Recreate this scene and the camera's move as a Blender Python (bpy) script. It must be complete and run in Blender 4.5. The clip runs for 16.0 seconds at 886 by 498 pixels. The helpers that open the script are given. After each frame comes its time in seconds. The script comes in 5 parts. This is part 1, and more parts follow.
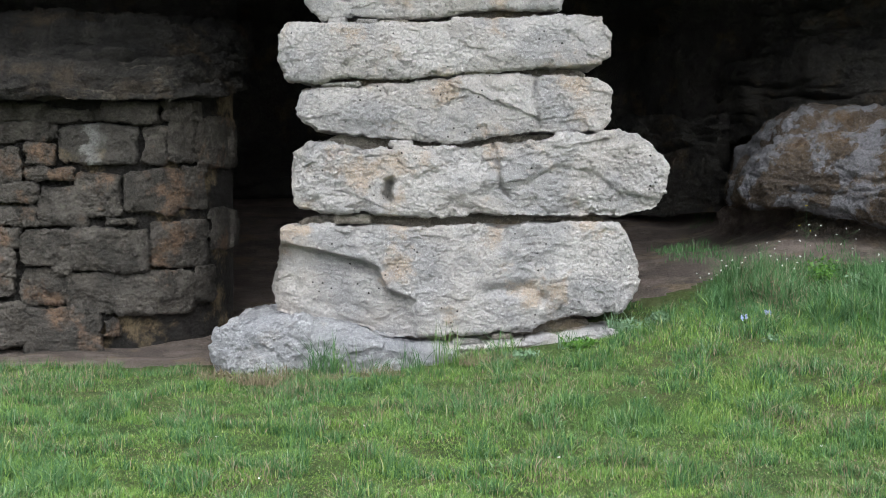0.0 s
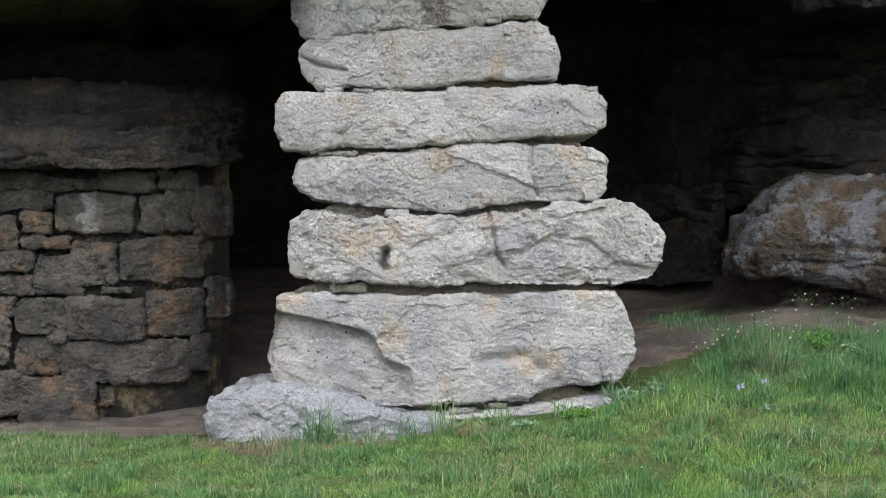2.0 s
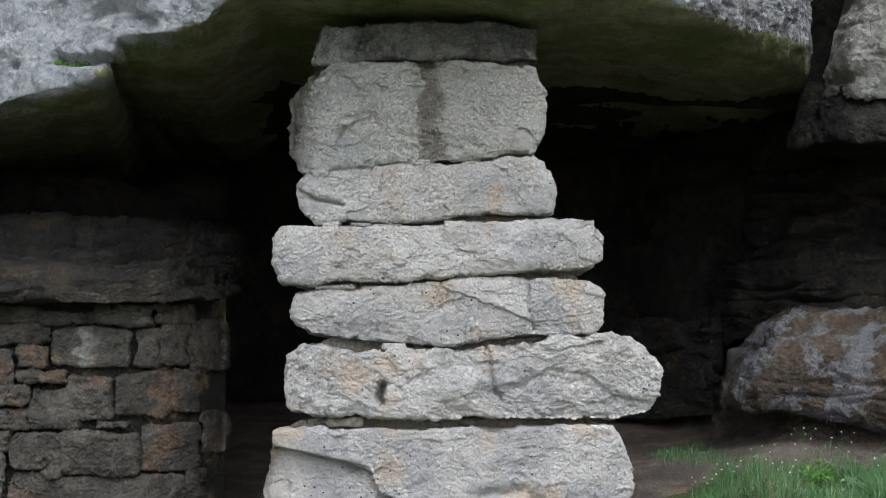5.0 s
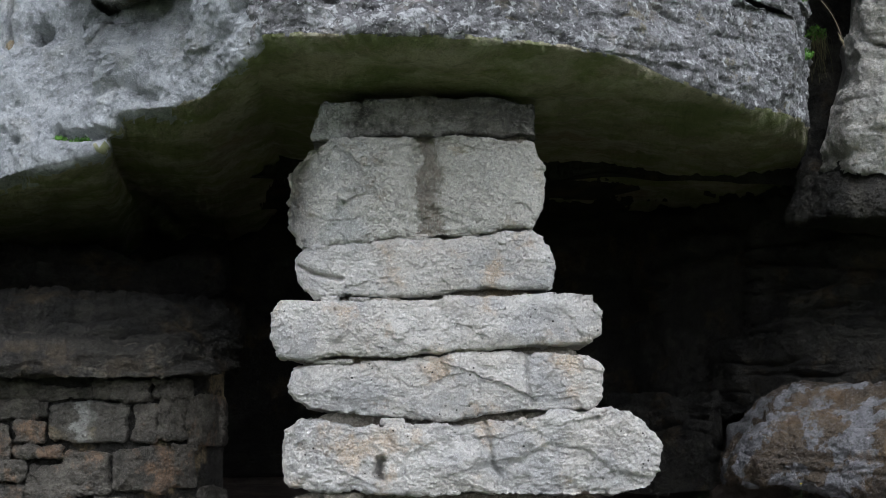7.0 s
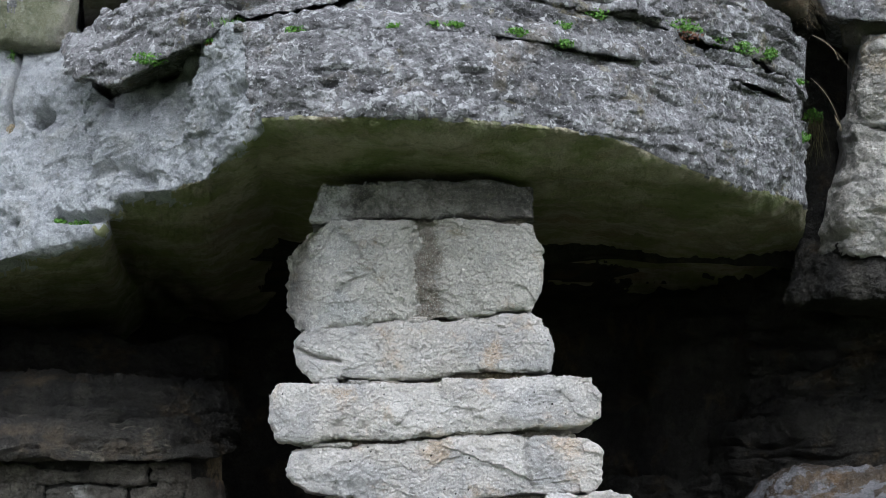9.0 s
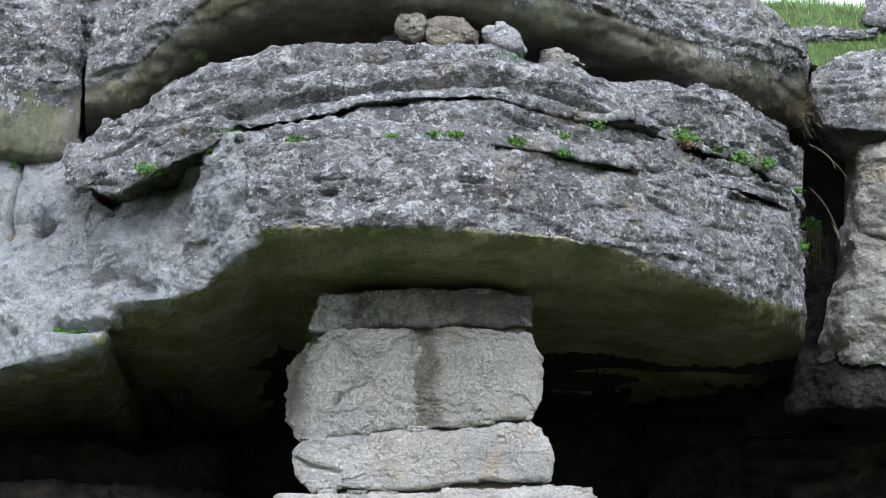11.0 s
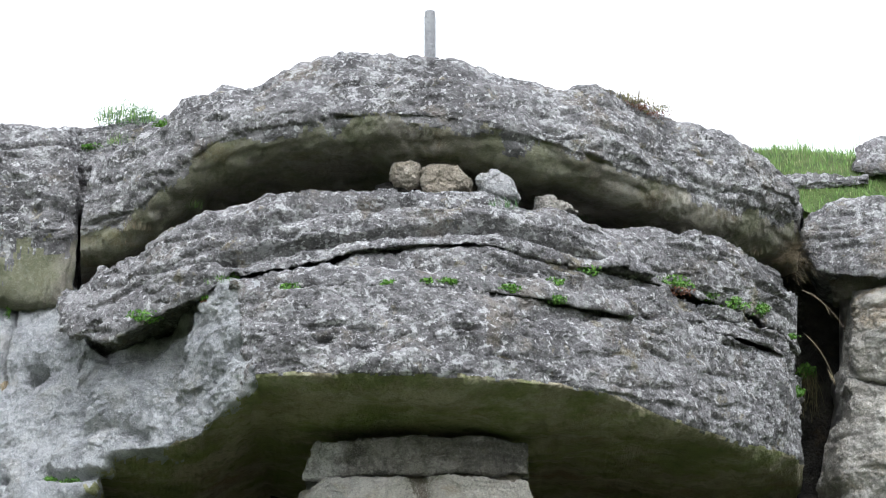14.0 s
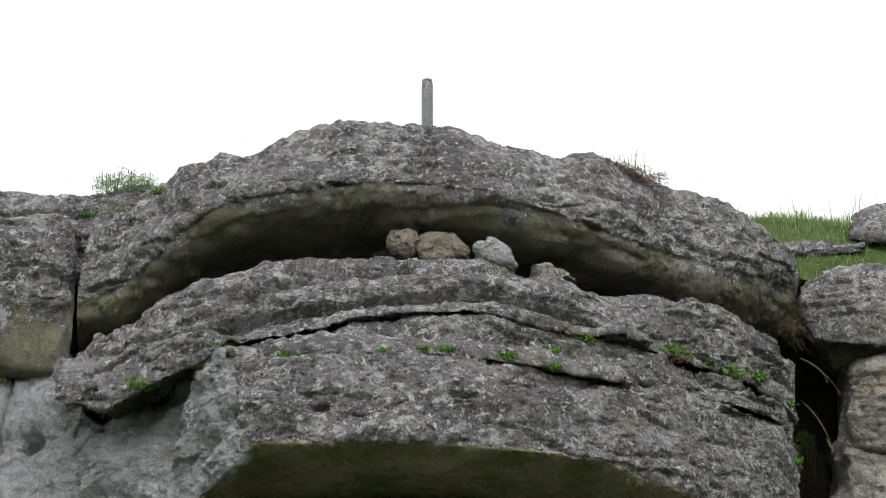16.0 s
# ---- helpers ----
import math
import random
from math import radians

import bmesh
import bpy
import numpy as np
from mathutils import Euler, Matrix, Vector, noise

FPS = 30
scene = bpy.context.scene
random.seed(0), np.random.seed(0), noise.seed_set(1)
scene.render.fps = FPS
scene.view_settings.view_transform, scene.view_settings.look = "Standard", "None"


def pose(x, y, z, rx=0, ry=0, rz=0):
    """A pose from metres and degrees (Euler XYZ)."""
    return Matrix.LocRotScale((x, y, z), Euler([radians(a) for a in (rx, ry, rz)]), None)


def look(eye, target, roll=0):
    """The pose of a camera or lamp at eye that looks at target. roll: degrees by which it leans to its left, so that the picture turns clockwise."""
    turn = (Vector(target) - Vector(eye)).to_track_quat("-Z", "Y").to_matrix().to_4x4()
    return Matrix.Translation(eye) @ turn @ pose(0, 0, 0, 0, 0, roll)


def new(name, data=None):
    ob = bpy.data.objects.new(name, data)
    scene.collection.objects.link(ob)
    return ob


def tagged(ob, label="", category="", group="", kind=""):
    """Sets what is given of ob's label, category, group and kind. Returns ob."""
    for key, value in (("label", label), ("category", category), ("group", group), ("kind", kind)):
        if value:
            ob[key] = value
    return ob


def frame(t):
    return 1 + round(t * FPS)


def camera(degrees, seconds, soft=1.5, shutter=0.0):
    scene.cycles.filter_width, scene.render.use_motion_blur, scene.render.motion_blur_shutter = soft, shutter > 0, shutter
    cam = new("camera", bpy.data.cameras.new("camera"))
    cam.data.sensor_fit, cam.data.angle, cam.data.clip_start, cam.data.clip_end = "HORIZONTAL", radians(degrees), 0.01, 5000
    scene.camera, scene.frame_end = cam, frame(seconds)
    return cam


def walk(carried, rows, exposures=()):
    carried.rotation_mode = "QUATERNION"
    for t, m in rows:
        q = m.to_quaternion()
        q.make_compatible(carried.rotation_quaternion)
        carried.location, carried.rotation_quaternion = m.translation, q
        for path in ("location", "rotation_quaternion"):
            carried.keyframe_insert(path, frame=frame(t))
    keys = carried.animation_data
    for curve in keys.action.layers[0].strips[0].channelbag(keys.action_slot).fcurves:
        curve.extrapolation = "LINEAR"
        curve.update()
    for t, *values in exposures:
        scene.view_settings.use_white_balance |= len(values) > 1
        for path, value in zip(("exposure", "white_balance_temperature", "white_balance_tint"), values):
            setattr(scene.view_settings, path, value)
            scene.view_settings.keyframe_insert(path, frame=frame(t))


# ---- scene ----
EYE = 1.6
cam = camera(29.29, 16.0, 0.8)
# seconds, yaw, pitch, roll of a camera that turns on its tripod
TURNS = [
    (0.0, 0.000, -3.000, -0.002), (0.5, -0.073, -2.553, -0.047), (1.0, -0.111, -2.029, -0.069),
    (1.5, -0.121, -1.405, -0.019), (2.0, -0.135, -0.672, -0.031), (2.5, -0.135, 0.074, -0.039),
    (3.0, -0.131, 0.810, -0.045), (3.5, -0.161, 1.618, -0.011), (4.0, -0.185, 2.427, -0.007),
    (6.5, -0.279, 5.723, 0.014), (7.0, -0.279, 6.362, 0.007), (7.5, -0.300, 7.008, 0.009),
    (8.0, -0.315, 7.693, 0.025), (8.5, -0.324, 8.388, 0.012), (9.0, -0.322, 9.148, 0.049),
    (11.5, -0.372, 13.838, 0.129), (12.0, -0.410, 14.855, 0.187), (12.5, -0.457, 15.777, 0.216),
    (13.0, -0.520, 16.527, 0.230), (13.5, -0.551, 17.164, 0.250), (14.0, -0.558, 17.772, 0.294),
    (14.5, -0.592, 18.409, 0.292), (15.0, -0.627, 19.042, 0.275), (15.5, -0.652, 19.591, 0.313),
    (16.0, -0.675, 20.059, 0.323)]
walk(cam, [(t, pose(0, 0, EYE, 0, 0, yaw) @ pose(0, 0, 0, pitch) @ pose(0, 0, 0, 0, roll) @ pose(0, 0, 0, 90))
           for t, yaw, pitch, roll in TURNS], exposures=[(0.0, 1.4, 6000, 10), (4.0, 1.28, 5950, 10), (6.5, 1.25, 5850, 10), (9.0, 1.48, 5780, 10), (11.5, 1.7, 5750, 10), (12.5, 1.8, 5850, 10), (13.5, 1.75, 5950, 10), (14.5, 1.72, 6200, 10), (15.0, 1.42, 6350, 10), (15.5, 1.1, 6450, 10), (16.0, 0.88, 6500, 10)])

# ---------------------------------------------------------------- light
world = bpy.data.worlds.new("overcast_sky")
scene.world = world
world.use_nodes = True
wn = world.node_tree.nodes
wl = world.node_tree.links
sky = wn.new("ShaderNodeTexSky")
sky.sky_type, sky.sun_disc = "NISHITA", False
sky.sun_elevation, sky.sun_rotation = radians(55), radians(180)
sky.air_density, sky.dust_density, sky.ozone_density = 1.0, 6.0, 1.0
grey = wn.new("ShaderNodeHueSaturation")
grey.inputs["Saturation"].default_value = 0.1
wl.new(sky.outputs[0], grey.inputs["Color"])
cloud = wn.new("ShaderNodeMix")
cloud.data_type = "RGBA"
cloud.inputs["Factor"].default_value = 0.7
cloud.inputs[7].default_value = (5.0, 5.02, 5.1, 1)
wl.new(grey.outputs[0], cloud.inputs[6])
wl.new(cloud.outputs[2], wn["Background"].inputs["Color"])
wn["Background"].inputs["Strength"].default_value = 0.15
sun = new("sun", bpy.data.lights.new("sun", "SUN"))
sun.data.energy, sun.data.angle, sun.data.color = 0.55, radians(50), (1.0, 0.99, 0.97)
sun.matrix_world = look((5, -8, 21.5), (0, 12, 3.5))


from mathutils.bvhtree import BVHTree


# ---------------------------------------------------------------- noise and meshes
def hash3(ix, iy, iz, seed):
    h = (ix * 374761393 + iy * 668265263 + iz * 2147483647 + seed * 1274126177) & 0xFFFFFFFF
    h = ((h ^ (h >> 13)) * 1274126177) & 0xFFFFFFFF
    h = ((h ^ (h >> 16)) * 2246822519) & 0xFFFFFFFF
    return ((h ^ (h >> 15)) & 0xFFFFFF) / float(0xFFFFFF)


def smooth_noise(p, seed=0):
    """Value noise from -1 to 1 at the points p (n x 3)."""
    i = np.floor(p).astype(np.int64)
    f = p - i
    f = f * f * f * (f * (f * 6 - 15) + 10)
    out = np.zeros(len(p))
    for dx in (0, 1):
        for dy in (0, 1):
            for dz in (0, 1):
                w = (f[:, 0] if dx else 1 - f[:, 0]) * (f[:, 1] if dy else 1 - f[:, 1]) * (f[:, 2] if dz else 1 - f[:, 2])
                out += w * hash3(i[:, 0] + dx, i[:, 1] + dy, i[:, 2] + dz, seed)
    return out * 2 - 1


def fbm(p, size, octaves=4, seed=0, gain=0.5, stretch=(1, 1, 1)):
    """Layered noise whose largest lumps are about size metres."""
    q = np.asarray(p, float) / size / np.array(stretch)
    out, amp = np.zeros(len(q)), 1.0
    for k in range(octaves):
        out += amp * smooth_noise(q + 17.3 * k, seed + k)
        q, amp = q * 2.03, amp * gain
    return out


def ridged(p, size, octaves=3, seed=0, stretch=(1, 1, 1)):
    q = np.asarray(p, float) / size / np.array(stretch)
    out, amp = np.zeros(len(q)), 1.0
    for k in range(octaves):
        out += amp * (1 - 2 * np.abs(smooth_noise(q + 9.1 * k, seed + k)))
        q, amp = q * 2.1, amp * 0.5
    return out


def cells(p, size, seed=0, stretch=(1, 1, 1)):
    """Chipped stone: shallow hollows that meet in crisp ridges, with a slight offset from chip to chip."""
    q = np.asarray(p, float) / size / np.array(stretch)
    i = np.floor(q).astype(np.int64)
    best, val = np.full(len(q), 9e9), np.zeros(len(q))
    for dx in (-1, 0, 1):
        for dy in (-1, 0, 1):
            for dz in (-1, 0, 1):
                c = i + np.array((dx, dy, dz))
                s = np.stack([hash3(c[:, 0], c[:, 1], c[:, 2], seed + k) for k in range(3)], 1)
                dist = ((q - (c + s)) ** 2).sum(1)
                hit = dist < best
                best, val = np.where(hit, dist, best), np.where(hit, hash3(c[:, 0], c[:, 1], c[:, 2], seed + 11) - 0.5, val)
    return best * 1.5 - 0.4 + 0.22 * val


def flakes(p, size, seed=0, stretch=(1, 1, 1), tilt=0.9):
    """Broken stone: flat facets, each tilted its own way, with small breaks between them."""
    q = np.asarray(p, float) / size / np.array(stretch)
    i = np.floor(q + 0.5).astype(np.int64)
    best, cell, off = np.full(len(q), 9e9), i.copy(), np.zeros_like(q)
    for dx in (-1, 0):
        for dy in (-1, 0):
            for dz in (-1, 0):
                c = i + np.array((dx, dy, dz))
                a = hash3(c[:, 0], c[:, 1], c[:, 2], seed)
                away = q - (c + np.stack([a, (a * 61.7) % 1, (a * 3571.3) % 1], 1))
                dist = (away ** 2).sum(1)
                hit = dist < best
                best = np.where(hit, dist, best)
                cell[hit], off[hit] = c[hit], away[hit]
    h = [hash3(cell[:, 0], cell[:, 1], cell[:, 2], seed + k) - 0.5 for k in (3, 4, 5)]
    return h[0] * 0.8 + 2 * tilt * (off[:, 0] * h[1] + off[:, 2] * h[2])


def step(a, b, x):
    t = np.clip((x - a) / (b - a), 0, 1)
    return t * t * (3 - 2 * t)


def mesh_of(name, verts, faces, materials, smooth=True):
    me = bpy.data.meshes.new(name)
    me.from_pydata([tuple(v) for v in np.asarray(verts).tolist()], [], faces if isinstance(faces, list) else faces.tolist())
    for m in materials if isinstance(materials, (list, tuple)) else [materials]:
        me.materials.append(m)
    me.polygons.foreach_set("use_smooth", [smooth] * len(me.polygons))
    me.update()
    return me


def grid_faces(nu, nv, wrap_v=False, wrap_u=False):
    u, v = np.meshgrid(np.arange(nu if wrap_u else nu - 1), np.arange(nv if wrap_v else nv - 1), indexing="ij")
    u, v = u.ravel(), v.ravel()
    u2, v2 = (u + 1) % nu, (v + 1) % nv
    return np.stack([u * nv + v, u2 * nv + v, u2 * nv + v2, u * nv + v2], 1)


def grid_normals(P):
    du, dv = np.gradient(P, axis=0), np.gradient(P, axis=1)
    n = np.cross(du, dv)
    return n / np.maximum(np.linalg.norm(n, axis=2, keepdims=True), 1e-9)


def part(name, me, parent=None, label=""):
    ob = new(name, me)
    if parent:
        ob.parent = parent
    return tagged(ob, label)


# ---------------------------------------------------------------- materials
def rock(name, base, dark, light, warm=(0.4, 0.3, 0.17), warm_amount=0.25, lichen=0.0, spots=0.0, pits=0.4, grain=1.0, moss=0.0, rough=0.9, streak=0.0, stain=None, holes=0.0, crumb=0.6, pale_from=(0.47, 0.64)):
    """Limestone: two tones over large lumps, warm stains, fine grain, pits, pale lichen, dark crust spots, moss."""
    m = bpy.data.materials.new(name)
    m.use_nodes = True
    n, l = m.node_tree.nodes, m.node_tree.links
    bsdf = n["Principled BSDF"]
    bsdf.inputs["Roughness"].default_value = rough
    bsdf.inputs["Specular IOR Level"].default_value = 0.25
    tc = n.new("ShaderNodeTexCoord")

    def tex(scale, detail=6, rough=0.6, stretch=(1, 1, 1), shift=0.0):
        mp = n.new("ShaderNodeMapping")
        mp.inputs["Scale"].default_value = stretch
        mp.inputs["Location"].default_value = (shift, shift * 1.7, shift * 0.6)
        l.new(tc.outputs["Object"], mp.inputs["Vector"])
        t = n.new("ShaderNodeTexNoise")
        t.inputs["Scale"].default_value, t.inputs["Detail"].default_value, t.inputs["Roughness"].default_value = scale, detail, rough
        l.new(mp.outputs[0], t.inputs["Vector"])
        return t.outputs["Fac"]

    def ramp(src, a, b):
        r = n.new("ShaderNodeMapRange")
        r.interpolation_type = "SMOOTHSTEP"
        r.inputs["From Min"].default_value, r.inputs["From Max"].default_value = a, b
        l.new(src, r.inputs["Value"])
        return r.outputs[0]

    def scaled(src, k):
        q = n.new("ShaderNodeMath")
        q.operation = "MULTIPLY"
        q.inputs[1].default_value = k
        l.new(src, q.inputs[0])
        return q.outputs[0]

    def mix(fac, a, b):
        x = n.new("ShaderNodeMix")
        x.data_type = "RGBA"
        if fac is not None:
            l.new(fac, x.inputs["Factor"])
        for s, c in ((x.inputs[6], a), (x.inputs[7], b)):
            if isinstance(c, tuple):
                s.default_value = (*c, 1)
            else:
                l.new(c, s)
        return x.outputs[2]

    col = mix(ramp(tex(1.7, 5), 0.4, 0.6), base, dark)
    col = mix(scaled(ramp(tex(2.9, 6, shift=3.0), *pale_from), 0.8), col, light)
    col = mix(scaled(ramp(tex(2.3, 6, 0.65, shift=8.0), 0.54, 0.66), warm_amount * 2), col, warm)
    if streak:
        col = mix(scaled(ramp(tex(5, 5, 0.6, (1, 1, 0.12), 5.0), 0.5, 0.7), streak), col, tuple(c * 0.35 for c in dark))
    if stain:
        sep = n.new("ShaderNodeSeparateXYZ")
        l.new(tc.outputs["Object"], sep.inputs[0])
        wob = n.new("ShaderNodeMath")
        wob.operation = "MULTIPLY_ADD"
        wob.inputs[1].default_value, wob.inputs[2].default_value = 0.35, -0.175
        l.new(tex(4.5, 7, 0.65, shift=14.0), wob.inputs[0])
        px = n.new("ShaderNodeMath")
        l.new(sep.outputs[0], px.inputs[0])
        l.new(wob.outputs[0], px.inputs[1])
        both = n.new("ShaderNodeMath")
        both.operation = "MULTIPLY"
        l.new(ramp(px.outputs[0], stain[0] - 0.01, stain[0] + 0.02), both.inputs[0])
        l.new(ramp(px.outputs[0], stain[1] + 0.1, stain[1] - 0.02), both.inputs[1])
        col = mix(scaled(both.outputs[0], stain[3]), col, stain[2])
    fine = tex(75, 8, 0.75, shift=1.0)
    col = mix(scaled(ramp(fine, 0.48, 0.66), 0.6 * grain), col, tuple(c * 0.5 for c in dark))
    col = mix(scaled(ramp(tex(130, 5, 0.7, shift=2.0), 0.5, 0.66), 0.65 * grain), col, tuple(min(0.8, c * 1.3) for c in light))
    if spots:
        col = mix(scaled(ramp(tex(6, 10, 0.78, shift=4.0), 0.5, 0.57), spots), col, tuple(c * 0.4 for c in dark))
    if lichen:
        col = mix(scaled(ramp(tex(22, 8, 0.7, shift=19.0), 0.54, 0.62), lichen * 0.75), col, tuple(c * 0.4 for c in dark))
        patch = ramp(tex(1.3, 3, 0.5, shift=27.0), 0.35, 0.6)
        a = n.new("ShaderNodeMath")
        a.operation = "MULTIPLY"
        l.new(ramp(tex(10, 9, 0.72, shift=6.0), 0.52, 0.56), a.inputs[0])
        l.new(patch, a.inputs[1])
        col = mix(scaled(a.outputs[0], lichen), col, (0.5, 0.5, 0.5))
        col = mix(scaled(ramp(tex(17, 7, 0.66, shift=7.0), 0.57, 0.6), lichen), col, (0.55, 0.55, 0.55))
        col = mix(scaled(ramp(tex(48, 3, 0.6, shift=17.0), 0.63, 0.67), lichen * 0.8), col, (0.6, 0.6, 0.61))
        col = mix(scaled(ramp(tex(3, 10, 0.75, shift=12.0), 0.59, 0.63), lichen * 0.6), col, (0.27, 0.23, 0.13))
    if holes:
        vh = n.new("ShaderNodeTexVoronoi")
        vh.inputs["Scale"].default_value = 17
        l.new(tc.outputs["Object"], vh.inputs["Vector"])
        hole = n.new("ShaderNodeMath")
        hole.operation = "MULTIPLY"
        l.new(ramp(vh.outputs["Distance"], 0.16, 0.1), hole.inputs[0])
        l.new(ramp(tex(3, 4, 0.6, shift=21.0), 0.5, 0.6), hole.inputs[1])
        col = mix(scaled(hole.outputs[0], holes), col, (0.05, 0.045, 0.04))
    if moss:
        col = mix(scaled(ramp(tex(1.6, 9, 0.72, shift=9.0), 0.42, 0.6), moss), col, (0.16, 0.215, 0.045))
        col = mix(scaled(ramp(tex(12, 7, 0.7, shift=23.0), 0.5, 0.65), moss * 0.6), col, (0.07, 0.09, 0.03))
    wv = n.new("ShaderNodeMix")
    wv.data_type = "VECTOR"
    wv.inputs["Factor"].default_value = 0.06
    nz = n.new("ShaderNodeTexNoise")
    nz.inputs["Scale"].default_value, nz.inputs["Detail"].default_value = 18, 4
    l.new(tc.outputs["Object"], nz.inputs["Vector"])
    l.new(tc.outputs["Object"], wv.inputs[4])
    l.new(nz.outputs["Color"], wv.inputs[5])
    crumbs = n.new("ShaderNodeTexVoronoi")
    crumbs.inputs["Scale"].default_value = 34
    l.new(wv.outputs[1], crumbs.inputs["Vector"])
    # Crevice shade painted into the colour, in patches, where the crumbs meet.
    crevice_shade = n.new("ShaderNodeMath")
    crevice_shade.operation = "MULTIPLY"
    l.new(ramp(crumbs.outputs["Distance"], 0.42, 0.75), crevice_shade.inputs[0])
    l.new(ramp(tex(6, 6, 0.65, shift=31.0), 0.42, 0.6), crevice_shade.inputs[1])
    col = mix(scaled(crevice_shade.outputs[0], 0.5 * crumb), col, tuple(c * 0.5 for c in dark))
    l.new(col, bsdf.inputs["Base Color"])
    # fine relief
    vor = n.new("ShaderNodeTexVoronoi")
    vor.inputs["Scale"].default_value = 38
    l.new(tc.outputs["Object"], vor.inputs["Vector"])
    pit = ramp(vor.outputs["Distance"], 0.05, 0.3)
    b1 = n.new("ShaderNodeBump")
    b1.inputs["Strength"].default_value, b1.inputs["Distance"].default_value = 1.0, 0.06
    l.new(tex(16, 12, 0.78, shift=0.5), b1.inputs["Height"])
    b2 = n.new("ShaderNodeBump")
    b2.inputs["Strength"].default_value, b2.inputs["Distance"].default_value = pits, 0.012
    l.new(pit, b2.inputs["Height"])
    l.new(b1.outputs[0], b2.inputs["Normal"])
    b3 = n.new("ShaderNodeBump")
    b3.inputs["Strength"].default_value, b3.inputs["Distance"].default_value = 1.0, 0.016 * grain
    l.new(fine, b3.inputs["Height"])
    l.new(b2.outputs[0], b3.inputs["Normal"])
    b4 = n.new("ShaderNodeBump")
    b4.invert = True
    b4.inputs["Strength"].default_value, b4.inputs["Distance"].default_value = 0.7, 0.028 * crumb
    l.new(crumbs.outputs["Distance"], b4.inputs["Height"])
    l.new(b3.outputs[0], b4.inputs["Normal"])
    l.new(b4.outputs[0], bsdf.inputs["Normal"])
    return m


def plant(name, a, b, c=None, rough=0.6, through_light=0.25):
    """Leaves and blades whose tone differs from piece to piece."""
    m = bpy.data.materials.new(name)
    m.use_nodes = True
    n, l = m.node_tree.nodes, m.node_tree.links
    bsdf = n["Principled BSDF"]
    geo = n.new("ShaderNodeNewGeometry")
    r = n.new("ShaderNodeValToRGB")
    r.color_ramp.elements[0].color, r.color_ramp.elements[1].color = (*a, 1), (*b, 1)
    if c:
        e = r.color_ramp.elements.new(0.9)
        e.color = (*b, 1)
        r.color_ramp.elements[2].color = (*c, 1)
    l.new(geo.outputs["Random Per Island"], r.inputs[0])
    l.new(r.outputs[0], bsdf.inputs["Base Color"])
    bsdf.inputs["Roughness"].default_value = rough
    bsdf.inputs["Specular IOR Level"].default_value = 0.3
    return m


STONE = rock("pillar_limestone", (0.6, 0.548, 0.495), (0.45, 0.43, 0.415), (0.7, 0.655, 0.61), warm=(0.6, 0.46, 0.33), warm_amount=0.4, holes=0.95, grain=0.8, crumb=0.4)
STAINED = rock("stained_pillar_limestone", (0.58, 0.54, 0.48), (0.43, 0.42, 0.4), (0.68, 0.63, 0.57), warm=(0.42, 0.33, 0.22), warm_amount=0.35, grain=1.2, crumb=0.5,
               stain=(-0.147, 0.014, (0.15, 0.11, 0.07), 0.8))
GREY = rock("grey_weathered_limestone", (0.48, 0.475, 0.475), (0.36, 0.36, 0.37), (0.6, 0.595, 0.59), warm=(0.48, 0.4, 0.3), warm_amount=0.15, lichen=0.2, grain=1.0, crumb=0.5)
BROWNGREY = rock("brown_grey_limestone", (0.43, 0.4, 0.35), (0.28, 0.265, 0.24), (0.54, 0.52, 0.48), warm=(0.34, 0.26, 0.16), warm_amount=0.35, lichen=0.15, spots=0.35)
# Dark mottled stone, paler towards its -x end.
DARKTOP = rock("dark_top_stone", (0.19, 0.175, 0.155), (0.1, 0.095, 0.085), (0.34, 0.32, 0.29), warm=(0.22, 0.19, 0.12), warm_amount=0.2, spots=0.4, stain=(-1.1, -0.66, (0.5, 0.49, 0.46), 0.9), pale_from=(0.5, 0.56))
LICHEN = rock("lichen_crusted_limestone", (0.222, 0.214, 0.218), (0.132, 0.127, 0.13), (0.315, 0.307, 0.31), warm=(0.25, 0.2, 0.135), warm_amount=0.2, lichen=0.75, spots=0.5, pits=0.9, grain=0.6, holes=0.8)
PALE = rock("pale_limestone_face", (0.42, 0.43, 0.44), (0.29, 0.297, 0.31), (0.51, 0.52, 0.53), warm=(0.42, 0.395, 0.33), warm_amount=0.15, spots=0.35, streak=0.2, lichen=0.3, crumb=0.35)
UNDER = rock("shelter_ceiling_limestone", (0.44, 0.39, 0.28), (0.29, 0.255, 0.18), (0.52, 0.47, 0.36), warm=(0.24, 0.17, 0.09), warm_amount=0.3, moss=0.65, crumb=0.4)
HOLLOW = rock("hollow_ceiling_limestone", (0.29, 0.265, 0.215), (0.18, 0.165, 0.135), (0.38, 0.355, 0.3), warm=(0.18, 0.13, 0.07), warm_amount=0.3, spots=0.4, moss=0.25, lichen=0.12, crumb=0.15)
# Limestone with the shelter's shade put into a near-black colour.
CAVESHADE = rock("shade_darkened_limestone", (0.042, 0.038, 0.032), (0.02, 0.019, 0.017), (0.066, 0.06, 0.05), warm=(0.1, 0.07, 0.04), warm_amount=0.35, spots=0.4)
CRUST = rock("white_crusted_cave_rock", (0.13, 0.093, 0.055), (0.07, 0.05, 0.031), (0.24, 0.24, 0.258), warm=(0.17, 0.105, 0.048), warm_amount=0.4, spots=0.3, pale_from=(0.5, 0.54))
